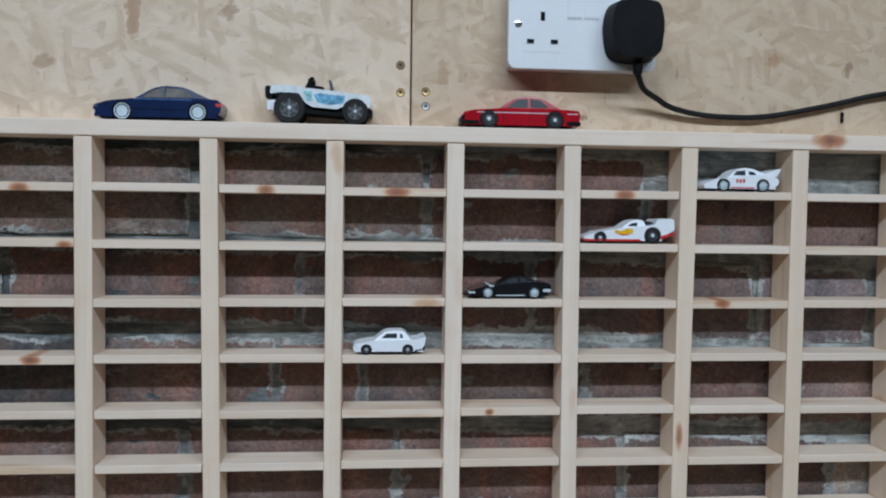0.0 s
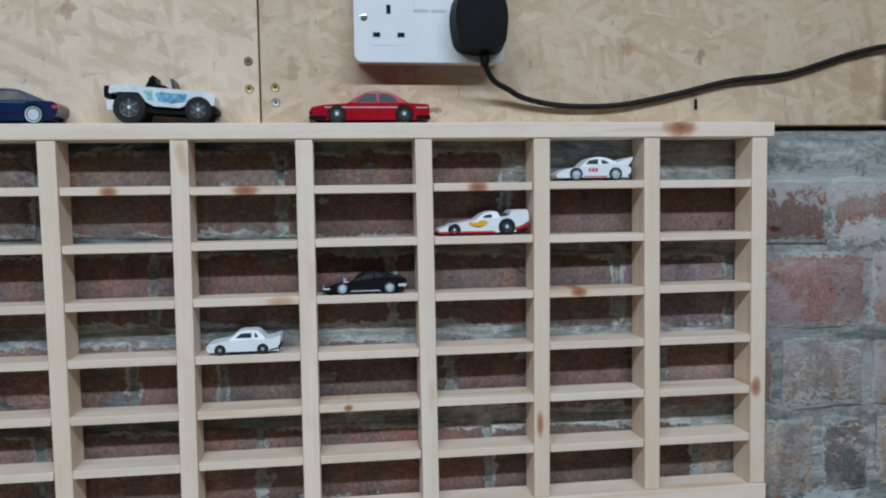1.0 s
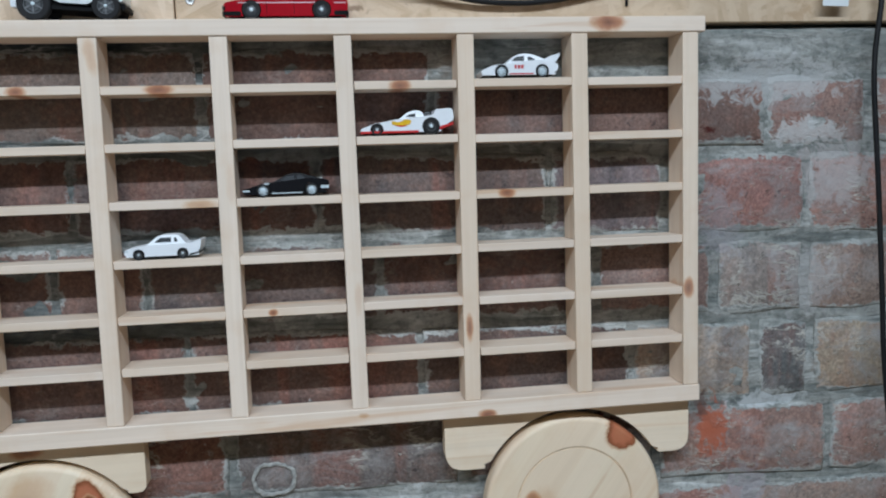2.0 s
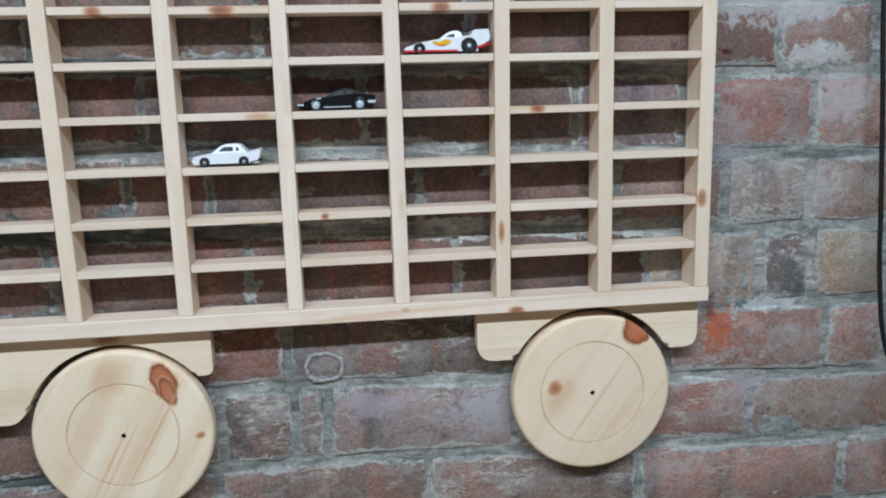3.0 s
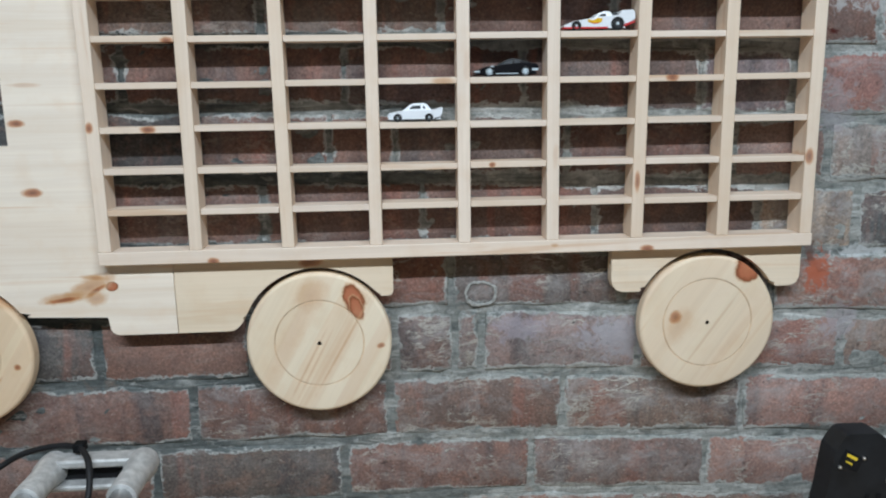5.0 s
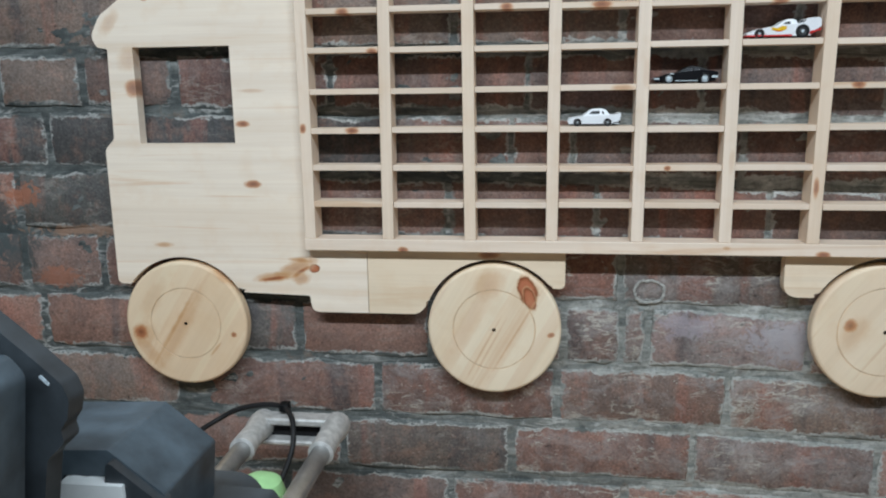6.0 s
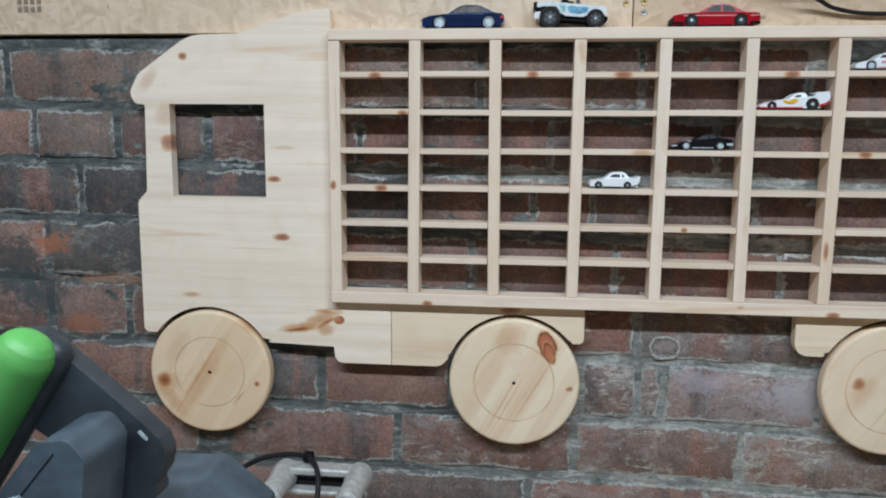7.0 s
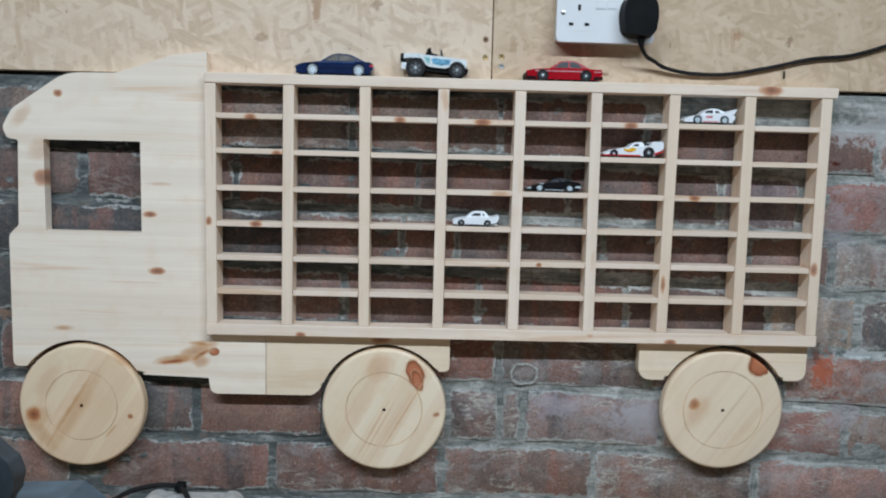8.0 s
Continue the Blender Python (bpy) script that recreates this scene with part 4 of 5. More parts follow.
toy_car("small white die-cast dragster with red base and flame marking", 0.3535, slat_top(1, 5), "car_white",
        [(0.3, 4.6, 0.8), (1.5, 7.4, 2), (16, 12.0, 6), (36, 15.6, 4), (62, 18.0, 2), (72, 19.2, 1), (73.5, 24.6, 1), (91, 25.6, 1), (92.0, 14, 1), (80, 7.0, 1)],
        [(37, 14.8, 0), (47, 22.4, 4), (54, 24.2, 3), (61, 23.6, 2), (63.5, 17.0, 0)],
        [[(44.5, 17.6, 0.4), (54.5, 17.6, 0.4), (54.5, 21.2, 0.4), (48.5, 20.2, 1)], [(63.8, 18.5, 0.3), (71, 19.8, 0.3), (70, 22.0, 0.3), (64.2, 22.6, 0.3)]],
        (16.5, 69.5), 0.0064, wide=0.031, yc=-0.0230, rim="rim_dark", share=0.6, hub=0.22, belt=15, soft=0.0016, radii=(0.0060, 0.0082),
        trims=(("lower_body", quad(0.8, 57, 2.6, 4.6, 0.4), "decal_red", 0.0002), ("lower_body", [(77.5, 4.5, 0.5), (91.5, 9.5, 0.5), (91.5, 12.0, 0.5), (78.5, 8.0, 0.5)], "decal_red", 0.0002),
               ("flame_marking", [(31, 10.6, 1), (41, 9.0, 2), (49, 10.6, 0.6), (50, 14.6, 1), (44, 15.4, 1), (38, 12.6, 1), (31, 14.0, 1)], "decal_yellow", 0.0003),
               ("flame_edge", [(32, 10.0, 0.5), (40, 8.2, 1), (48, 9.4, 0.5), (41, 9.6, 1)], "decal_red", 0.0004)))
toy_car("small white die-cast racing coupe with rear wing", 0.4735, slat_top(0, 6), "car_white",
        [(0.2, 4.5, 0.8), (1.2, 7.6, 2), (12, 12.4, 4), (26, 14.0, 2), (58, 17.4, 5), (70, 16.6, 3), (79, 12.6, 1), (77, 5.6, 1)],
        [(25, 13.2, 0), (34, 21.6, 4), (42, 24.2, 5), (52, 23.4, 5), (70, 16.2, 0)],
        [[(31.5, 16.6, 0.4), (44.5, 16.6, 0.4), (44.5, 21.8, 0.4), (35.5, 20.6, 1)], [(48, 17.0, 0.4), (57, 17.0, 0.8), (52, 20.4, 1), (48, 20.8, 0.3)]],
        (21, 62), 0.0064, wide=0.031, yc=-0.0230, share=0.74, spokes=5, belt=14, soft=0.0018,
        trims=(("rear_wing", [(62, 17.0, 0.4), (70, 20.8, 0.5), (80.5, 23.8, 0.5), (80.0, 21.0, 0.5), (76, 15.0, 0.5)], "car_white", -0.001),
               ("number_bar", quad(34, 36, 9.0, 12.6, 0.2), "decal_red", 0.0002), ("number_bar", quad(37.2, 39.6, 9.0, 12.6, 0.2), "decal_red", 0.0002), ("number_bar", quad(40.6, 43.0, 9.0, 12.6, 0.2), "decal_red", 0.0002),
               ("sill_stripe", quad(29, 53, 3.4, 4.6), "decal_red", 0.0001)))


def toy_jeep(x0, z0):
    """An open off-road toy on big tyres, tail up."""
    yc, wide = -0.0215, 0.030
    car = thing("toy_car", (x0 + 0.05, yc, z0), "white open-top toy off-roader with blue graphics and chunky tyres", "toy car", "toy cars on the truck shelf")
    car["middle"] = yc
    body = rounded([(6, 28, 1), (7, 35.6, 2), (28, 36.4, 3), (40, 34.0, 1), (70, 31.6, 1), (98, 28.4, 3), (101.5, 25, 2), (101, 17, 1), (97, 16, 1), (95, 22, 3), (83, 24.5, 4), (75, 17, 2),
                    (69, 14.5, 1), (46, 16.2, 1), (39, 20, 2), (33, 29, 4), (16, 29.5, 3)], 4)
    part("body", side_slab(body, x0, z0, yc, wide), "car_silver", car, bevel=0.0012, segments=2)
    part("chassis", side_slab(rounded([(14, 12, 2), (96, 9, 2), (96, 22, 2), (80, 24, 2), (66, 17, 2), (40, 18, 2), (30, 28, 2), (14, 28, 2)], 3), x0, z0, yc, wide * 0.72), "black_plastic", car, bevel=0.001)
    part("side_step", side_slab(rounded([(38, 10.5, 1), (76, 8.0, 1), (77, 10.8, 1), (39, 13.5, 1)], 3), x0, z0, yc, wide * 1.04), "black_plastic", car)
    part("graphic", side_slab(rounded([(37, 30.6, 1), (45, 31.4, 0.5), (46, 21.5, 1), (41, 22.0, 1)], 3), x0, z0, yc, wide + 0.0005), "decal_teal", car, "patchy teal door graphic")
    part("graphic", side_slab(rounded([(47, 28.0, 1), (53, 29.4, 1), (62, 28.0, 0.5), (77, 27.4, 1), (75, 20.0, 1), (62, 18.4, 1), (51, 20.5, 1)], 3), x0, z0, yc, wide + 0.0005), "decal_blue", car, "patchy blue door graphic")
    part("front_bumper", side_slab(rounded(quad(96, 103, 9.5, 15.0, 1.5), 3), x0, z0, yc, wide * 0.95), "black_plastic", car)
    part("rear_bumper", side_slab(rounded(quad(1.5, 8, 24, 35.5, 2), 3), x0, z0, yc, wide * 0.9), "black_plastic", car)
    part("tail_box", side_slab(rounded(quad(3.0, 12, 13.0, 22.5, 1.5), 3), x0, z0, yc, wide * 0.8), "car_white", car, bevel=0.001)
    part("windscreen_frame", side_slab(rounded([(63, 31, 0.4), (66, 31, 0.4), (63.5, 42.0, 0.6), (61.0, 42.0, 0.6)], 3), x0, z0, yc, wide * 0.84), "rim_dark", car)
    part("seat", side_slab(rounded([(42, 33, 0.5), (58, 32, 0.5), (56, 36, 1.5), (49, 37, 1), (46, 43.5, 2), (41, 44, 2)], 3), x0, z0, yc, wide * 0.7), "black_plastic", car, bevel=0.001)
    part("roll_bar", side_slab(rounded([(38, 34, 0.4), (41, 34, 0.4), (47.5, 43.8, 1), (45, 45.5, 1)], 3), x0, z0, yc, wide * 0.86), "black_plastic", car)
    for ax, r in ((24.5, 0.0146), (86.5, 0.0124)):
        for s in (-1, 1):
            y = yc + s * (wide / 2 - 0.001)
            toy_wheel(x0 + ax / 1000, y, z0 + r, r, 0.0085, "rim_dark", car, 0.62, 0.12, 6, "spoke_grey")


toy_jeep(0.0420, RAIL_TOP)


# ---- wall socket, plug, cable, screws ----
sock = thing("wall_socket", (0.349, -0.006, 1.653), "white double switched mains socket on the strand board", "socket")
SX0, SX1, SZ0, SZ1, SY = 0.2755, 0.4225, 1.6530, 1.7390, -0.0350
part("back_box", slab(rounded([(SX0 + 0.002, SZ0 + 0.002, 0.005), (SX1 - 0.002, SZ0 + 0.002, 0.005), (SX1 - 0.002, SZ1 - 0.002, 0.005), (SX0 + 0.002, SZ1 - 0.002, 0.005)]), SY + 0.0095, -0.0055), "switch_grey", sock, bevel=0.001)
part("faceplate", slab(rounded([(SX0, SZ0, 0.009), (SX1, SZ0, 0.009), (SX1, SZ1, 0.009), (SX0, SZ1, 0.009)]), SY, SY + 0.009), "white_plastic", sock, bevel=0.0022, segments=3)
for cx in (0.3090, 0.3890):
    part("outlet", slab(rounded([(cx - 0.019, SZ0 + 0.016, 0.003), (cx + 0.019, SZ0 + 0.016, 0.003), (cx + 0.019, SZ0 + 0.058, 0.003), (cx - 0.019, SZ0 + 0.058, 0.003)]), SY - 0.00025, SY + 0.002), "white_plastic", sock, bevel=0.0002)
    for dx, dz, w, h in ((0, 0.0255 + 0.025, 0.0020, 0.0042), (-0.0118, 0.0262, 0.0034, 0.0021), (0.0118, 0.0262, 0.0034, 0.0021)):
        part("pin_hole", box(cx + dx - w, cx + dx + w, SY - 0.0009, SY, SZ0 + dz - h, SZ0 + dz + h), "dark_hole", sock)
for cx in (0.3405, 0.3575):
    rocker = part("rocker_switch", slab(rounded([(cx - 0.0070, SZ0 + 0.0505, 0.001), (cx + 0.0070, SZ0 + 0.0505, 0.001), (cx + 0.0070, SZ0 + 0.073, 0.001), (cx - 0.0070, SZ0 + 0.073, 0.001)]), SY - 0.0010, SY + 0.002), "white_plastic", sock, bevel=0.0006)
    part("switch_shadow_gap", box(cx - 0.0072, cx + 0.0072, SY - 0.0006, SY, SZ0 + 0.0486, SZ0 + 0.0503), "switch_grey", rocker)
for cx in (0.2850, 0.4135):
    screw = part("screw_head", lathe([(0.0036, SY + 0.001), (0.0036, SY - 0.0007), (0.0028, SY - 0.0011)], (cx, 0, SZ0 + 0.043), segments=20), "steel", sock)
    part("slot", box(cx - 0.0027, cx + 0.0027, SY - 0.0013, SY - 0.0009, SZ0 + 0.0425, SZ0 + 0.0435), "dark_hole", screw)

plug = thing("mains_plug", (0.396, SY, 1.66), "black moulded mains plug pushed into the socket", "plug")
bm = slab(rounded([(0.3720, 1.6620, 0.020), (0.3980, 1.6590, 0.050), (0.4215, 1.6620, 0.020), (0.4250, 1.6950, 0.060), (0.4200, 1.7180, 0.014), (0.3960, 1.7200, 0.060), (0.3730, 1.7180, 0.014), (0.3670, 1.6950, 0.060)]), SY - 0.026, SY - 0.0008)
for v in bm.verts:
    if v.co.y < SY - 0.02:
        v.co.x, v.co.z = 0.396 + (v.co.x - 0.396) * 0.90, 1.689 + (v.co.z - 1.689) * 0.92
part("plug_body", bm, "black_plastic", plug, bevel=0.0042, segments=4)
part("fuse_cover", slab(rounded([(0.390, 1.676, 0.002), (0.401, 1.676, 0.002), (0.401, 1.690, 0.002), (0.390, 1.690, 0.002)]), SY - 0.0264, SY - 0.024), "black_plastic", plug, bevel=0.0003)
part("cord_grip", lathe([(0.0052, 1.668), (0.0050, 1.655), (0.0040, 1.648)], (0.4005, SY - 0.013, 0), "z", 16), "black_plastic", plug)

lead = thing("power_lead", (0.65, -0.012, 1.61), "black power lead looping along the strand board", "cable")
tube([(0.4005, -0.048, 1.658), (0.4020, -0.045, 1.648), (0.4120, -0.034, 1.636), (0.4280, -0.025, 1.6290), (0.4480, -0.018, 1.6205), (0.4880, -0.014, 1.6140), (0.5450, -0.013, 1.6145), (0.6090, -0.0125, 1.6260),
      (0.6720, -0.0125, 1.6405), (0.7360, -0.0125, 1.6480), (0.8010, -0.013, 1.6675), (0.8450, -0.014, 1.6775), (0.8720, -0.015, 1.6780), (0.8890, -0.016, 1.6725), (0.9070, -0.017, 1.6500), (0.9160, -0.018, 1.6190),
      (0.9080, -0.020, 1.5400), (0.9150, -0.022, 1.4200), (0.9210, -0.025, 1.3000), (0.9240, -0.028, 1.2180), (0.9320, -0.035, 1.1320), (0.9520, -0.050, 1.0590), (0.9490, -0.075, 0.9600), (0.9300, -0.110, 0.8600), (0.8900, -0.130, 0.8000)],
     0.0029, "cord", "cable", lead)
tag = part("warning_tag", slab(rounded([(0.8465, 1.6080, 0.001), (0.8760, 1.6070, 0.001), (0.8800, 1.6800, 0.001), (0.8545, 1.6815, 0.001)]), -0.0200, -0.0192), "label_white", lead, "white paper tag with faded markings")
part("tag_wrap", slab(rounded([(0.8535, 1.6720, 0.001), (0.8800, 1.6710, 0.001), (0.8805, 1.6830, 0.002), (0.8540, 1.6840, 0.002)]), -0.0208, -0.0110), "label_white", lead)
for k, (x0, z0, x1, z1) in enumerate(((0.8555, 1.6505, 0.8610, 1.6565), (0.8640, 1.6520, 0.8740, 1.6545), (0.8550, 1.6370, 0.8580, 1.6440), (0.8640, 1.6375, 0.8670, 1.6445), (0.8690, 1.6375, 0.8715, 1.6445),
                                      (0.8535, 1.6325, 0.8735, 1.6335), (0.8530, 1.6170, 0.8580, 1.6240), (0.8610, 1.6165, 0.8620, 1.6245), (0.8650, 1.6180, 0.8710, 1.6240))):
    part("print_bar", box(x0, x1, -0.0203, -0.0199, z0, z1), "ink", tag)

for x, z, m in ((0.1725, 1.6310, "brass"), (0.1975, 1.6325, "brass"), (0.1977, 1.6180, "steel"), (0.8940, 1.6660, "brass"), (0.1722, 1.6580, "rust")):
    screw = thing("wood_screw", (x, -0.006, z), "steel screw head set in the board" if m == "steel" else ("rusty sunken screw head in the board" if m == "rust" else "brass screw head set in the board"), "screw", "screws in the strand board")
    part("head", lathe([(0.0042, -0.0055), (0.0044, -0.0066), (0.0036, -0.0074), (0.0010, -0.0072)], (x, 0, z), segments=20), m, screw)
    for a in (20, 110):
        bm = box(-0.0017, 0.0017, -0.0001, 0.0001, -0.0004, 0.0004)
        bmesh.ops.transform(bm, matrix=Matrix.Translation((x, -0.0075, z)) @ Matrix.Rotation(radians(a), 4, "Y"), verts=bm.verts[:])
        part("slot", bm, "dark_hole", screw)
nail = thing("cable_nail", (0.635, -0.006, 1.612), "small bent dark nail below the power lead", "nail")
part("shank", box(0.6338, 0.6362, -0.0085, -0.0055, 1.6110, 1.6220), "dark_hole", nail, bevel=0.0004)
stamp = thing("board_stamp", (-0.72, -0.006, 1.626), "faded dark ink stamp printed on the strand board", "stamp")
for k in range(4):
    for j in range(2):
        part("print_bar", box(-0.7400 + 0.0105 * k, -0.7330 + 0.0105 * k, -0.0066, -0.0062, 1.6270 + 0.0115 * j, 1.6350 + 0.0115 * j + 0.001 * (k % 2)), "ink_faded", stamp)


# ---- workbench and the tools on it ----
bench = thing("workbench", (0.2, -0.4, 0), "plain wooden workbench against the brick wall", "workbench")
part("worktop", box(-1.30, 1.40, -0.80, -0.012, 0.715, 0.755), "bench_wood", bench, bevel=0.003)
for x in (-1.22, 0.05, 1.32):
    for y in (-0.73, -0.09):
        part("leg", box(x - 0.04, x + 0.04, y - 0.04, y + 0.04, 0, 0.7148), "bench_wood", bench, bevel=0.003)

saw = thing("mitre_saw", (-0.25, -0.45, 0.755), "black sliding mitre saw with bright green handle and steel rails", "mitre saw")
part("base", lathe([(0.155, 0.755), (0.160, 0.765), (0.160, 0.800), (0.150, 0.808)], (-0.245, -0.45, 0), "z", 40), "cast_alloy", saw)
part("column", slab(rounded([(-0.305, 0.806, 0), (-0.185, 0.806, 0), (-0.170, 1.000, 0.02), (-0.320, 1.000, 0.02)]), -0.52, -0.40), "saw_body", saw, bevel=0.006)
for x in (-0.298, -0.190):
    rail = part("slide_rail", lathe([(0.0118, -0.560), (0.0125, -0.559), (0.0125, -0.160), (0.0120, -0.159)], (x, 0, 0.958), "y", 28), "grey_tube", saw)
    part("rail_socket", lathe([(0.0155, -0.196), (0.0162, -0.194), (0.0162, -0.150), (0.0185, -0.140), (0.0195, -0.125), (0.0180, -0.112), (0.0120, -0.106)], (x, 0, 0.960), "y", 28), "cast_alloy", rail)
    part("collar", lathe([(0.0158, -0.203), (0.0174, -0.202), (0.0174, -0.197), (0.0158, -0.196)], (x, 0, 0.958), "y", 28), "cast_alloy", rail)
part("end_bracket", box(-0.298, -0.190, -0.140, -0.112, 0.965, 0.976), "cast_alloy", saw, bevel=0.003)
part("end_bracket", box(-0.298, -0.190, -0.146, -0.118, 0.938, 0.946), "cast_alloy", saw, bevel=0.003)
part("bracket_core", box(-0.286, -0.202, -0.128, -0.116, 0.946, 0.965), "dark_hole", saw)
tube([(-0.415, -0.300, 0.985), (-0.400, -0.180, 0.952), (-0.372, -0.120, 0.958), (-0.340, -0.110, 0.974), (-0.301, -0.110, 0.983), (-0.270, -0.118, 0.985), (-0.250, -0.140, 0.983), (-0.240, -0.160, 0.970), (-0.238, -0.180, 0.945), (-0.246, -0.220, 0.915), (-0.262, -0.280, 0.890)],
     0.0038, "power_cord", "cable", saw)
part("cord_clip", box(-0.272, -0.258, -0.126, -0.110, 0.979, 0.991), "black_plastic", saw, bevel=0.002)
part("lock_knob", lathe([(0.012, 0.905), (0.029, 0.925), (0.031, 0.945), (0.026, 0.960), (0.012, 0.968)], (-0.243, -0.285, 0), "z", 28), "pale_green", saw)
part("knob_stem", box(-0.255, -0.231, -0.43, -0.27, 0.885, 0.915), "saw_body", saw, bevel=0.003)
part("white_cap", lathe([(0.015, 0.94), (0.015, 0.956), (0.012, 0.960)], (-0.293, -0.310, 0), "z", 20), "white_plastic", saw)

body = rounded([(-0.335, 1.150, 0.02), (-0.257, 1.240, 0.006), (-0.224, 1.281, 0.012), (-0.206, 1.284, 0.008), (-0.196, 1.272, 0.010), (-0.206, 1.200, 0.02), (-0.222, 1.100, 0.02), (-0.335, 1.040, 0.02)])
part("blade_housing", slab(body, -0.782, -0.735), "saw_guard", saw, bevel=0.005, segments=3)
arm = rounded([(-0.276, 1.327, 0.010), (-0.258, 1.3290, 0.010), (-0.198, 1.2785, 0.004), (-0.181, 1.263, 0.008), (-0.1775, 1.253, 0.010), (-0.1800, 1.241, 0.003), (-0.1850, 1.234, 0.004), (-0.1835, 1.226, 0.005),
               (-0.196, 1.214, 0.008), (-0.206, 1.160, 0.010), (-0.262, 1.160, 0.010), (-0.242, 1.226, 0.02), (-0.242, 1.252, 0.015), (-0.268, 1.270, 0.02), (-0.296, 1.298, 0.012)])
part("handle_arm", slab(arm, -0.726, -0.710), "saw_body", saw, bevel=0.006, segments=4)
grip = [(-0.2465 - 0.106 * u, -0.742, 1.3310 - 0.161 * u) for u in (0.0, 0.004, 0.016, 0.035, 0.060, 0.090, 0.20, 0.35, 0.50, 0.65, 0.80, 0.94, 0.97, 1.0)]
swell = [0.05, 0.34, 0.62, 0.82, 0.94, 1.00, 1.00, 1.00, 1.00, 1.00, 1.00, 0.92, 0.70, 0.05]
handle = tube(grip, 0.0182, "handle", "saw_green", saw, "bright green moulded grip", radii=swell, segments=28)
part("screw_hole", lathe([(0.0030, -0.7612), (0.0030, -0.7560), (0.0012, -0.7560)], (-0.2745, 0, 1.2685), segments=16), "cast_alloy", handle)
tube([(x + 0.0065, -0.726, z - 0.0070) for x, y, z in grip], 0.0130, "handle_lining", "saw_body", saw, radii=swell, segments=20)
motor = rounded([(-0.290, 1.184, 0.006), (-0.199, 1.188, 0.005), (-0.160, 1.157, 0.005), (-0.166, 1.095, 0.006), (-0.290, 1.090, 0.006)])
part("motor_housing", slab(motor, -0.660, -0.575), "saw_guard", saw, bevel=0.006, segments=3)
part("motor_end", slab(rounded([(-0.196, 1.1845, 0.003), (-0.1580, 1.1535, 0.004), (-0.1640, 1.100, 0.004), (-0.2080, 1.100, 0.004)]), -0.668, -0.655), "saw_body", saw, bevel=0.003)
part("lower_arm", slab(rounded([(-0.310, 1.115, 0.006), (-0.120, 1.108, 0.006), (-0.090, 1.060, 0.010), (-0.310, 1.000, 0.01)]), -0.690, -0.560), "saw_body", saw, bevel=0.006, segments=3)
part("carriage", slab(rounded([(-0.33, 0.930, 0.01), (-0.16, 0.930, 0.01), (-0.15, 1.090, 0.03), (-0.33, 1.090, 0.03)]), -0.640, -0.500), "saw_body", saw, bevel=0.006)
for k in range(5):
    part("vent_slot", box(-0.272 + 0.013 * k, -0.266 + 0.013 * k, -0.6610, -0.6595, 1.128, 1.168), "dark_hole", saw)
part("seam", slab([(-0.2620, 1.2180), (-0.2140, 1.2760), (-0.2137, 1.2757), (-0.2617, 1.2177)], -0.7826, -0.781), "dark_hole", saw)
part("scuff", slab(rounded([(-0.244, 1.2440, 0.001), (-0.234, 1.2475, 0.001), (-0.235, 1.2505, 0.001), (-0.243, 1.2480, 0.001)]), -0.7826, -0.781), "scuffed", saw, "pale worn scratch")
part("scuff", slab(rounded([(-0.195, 1.2670, 0.001), (-0.189, 1.2615, 0.001), (-0.188, 1.2630, 0.001), (-0.193, 1.2685, 0.001)]), -0.7265, -0.7255), "scuffed", saw, "pale worn scratch")
part("rating_plate", box(-0.230, -0.184, -0.6720, -0.6600, 1.146, 1.168), "label_white", saw)
part("adjusting_screw", lathe([(0.0085, 1.105), (0.0085, 1.134), (0.0070, 1.137)], (-0.292, -0.700, 0), "z", 20), "black_plastic", saw)
for x, y, z in ((-0.2450, -0.7270, 1.3135), (-0.2130, -0.7270, 1.2645)):
    part("bolt", lathe([(0.0050, y + 0.004), (0.0050, y - 0.0015), (0.0036, y - 0.0025)], (x, 0, z), segments=16), "steel" if z > 1.28 else "dark_hole", saw)

tool = thing("power_tool", (0.75, -0.15, 0.755), "black bench power tool with a small yellow maker's plate", "power tool")
shell = rounded([(0.640, 0.770, 0.01), (0.664, 0.905, 0.02), (0.6710, 0.965, 0.012), (0.6850, 0.987, 0.012), (0.7270, 0.9865, 0.016), (0.8160, 0.9070, 0.02), (0.8800, 0.8450, 0.02), (0.900, 0.770, 0.01)])
gap = rounded([(0.768, 0.932, 0.003), (0.790, 0.920, 0.003), (0.815, 0.882, 0.004), (0.800, 0.895, 0.004)], 3)
part("casing", slab(shell, -0.185, -0.152, [gap]), "tool_black", tool, bevel=0.009, segments=4)
part("foot", box(0.630, 0.910, -0.230, -0.105, 0.755, 0.775), "tool_black", tool, bevel=0.004)
bm = slab([(0.6770, 0.9490), (0.7000, 0.9360), (0.7080, 0.9540), (0.6850, 0.9670)], -0.1862, -0.1845)
plate = part("maker_plate", bm, "dark_hole", tool)
for x, z, w, h, m in ((0.6925, 0.9570, 0.0075, 0.0019, "yellow_ink"), (0.6890, 0.9495, 0.0050, 0.0009, "yellow_ink")):
    bm = box(-w, w, -0.0004, 0.0004, -h, h)
    bmesh.ops.transform(bm, matrix=Matrix.Translation((x, -0.1866, z)) @ Matrix.Rotation(radians(29), 4, "Y"), verts=bm.verts[:])
    part("print_bar", bm, m, plate)
for x, z, r in ((0.7080, 0.9545, 0.0022), (0.6780, 0.9440, 0.0022), (0.7440, 0.9230, 0.0042)):
    part("screw", lathe([(r, -0.184), (r, -0.1872), (r * 0.6, -0.1884)], (x, 0, z), segments=16), "steel", tool)
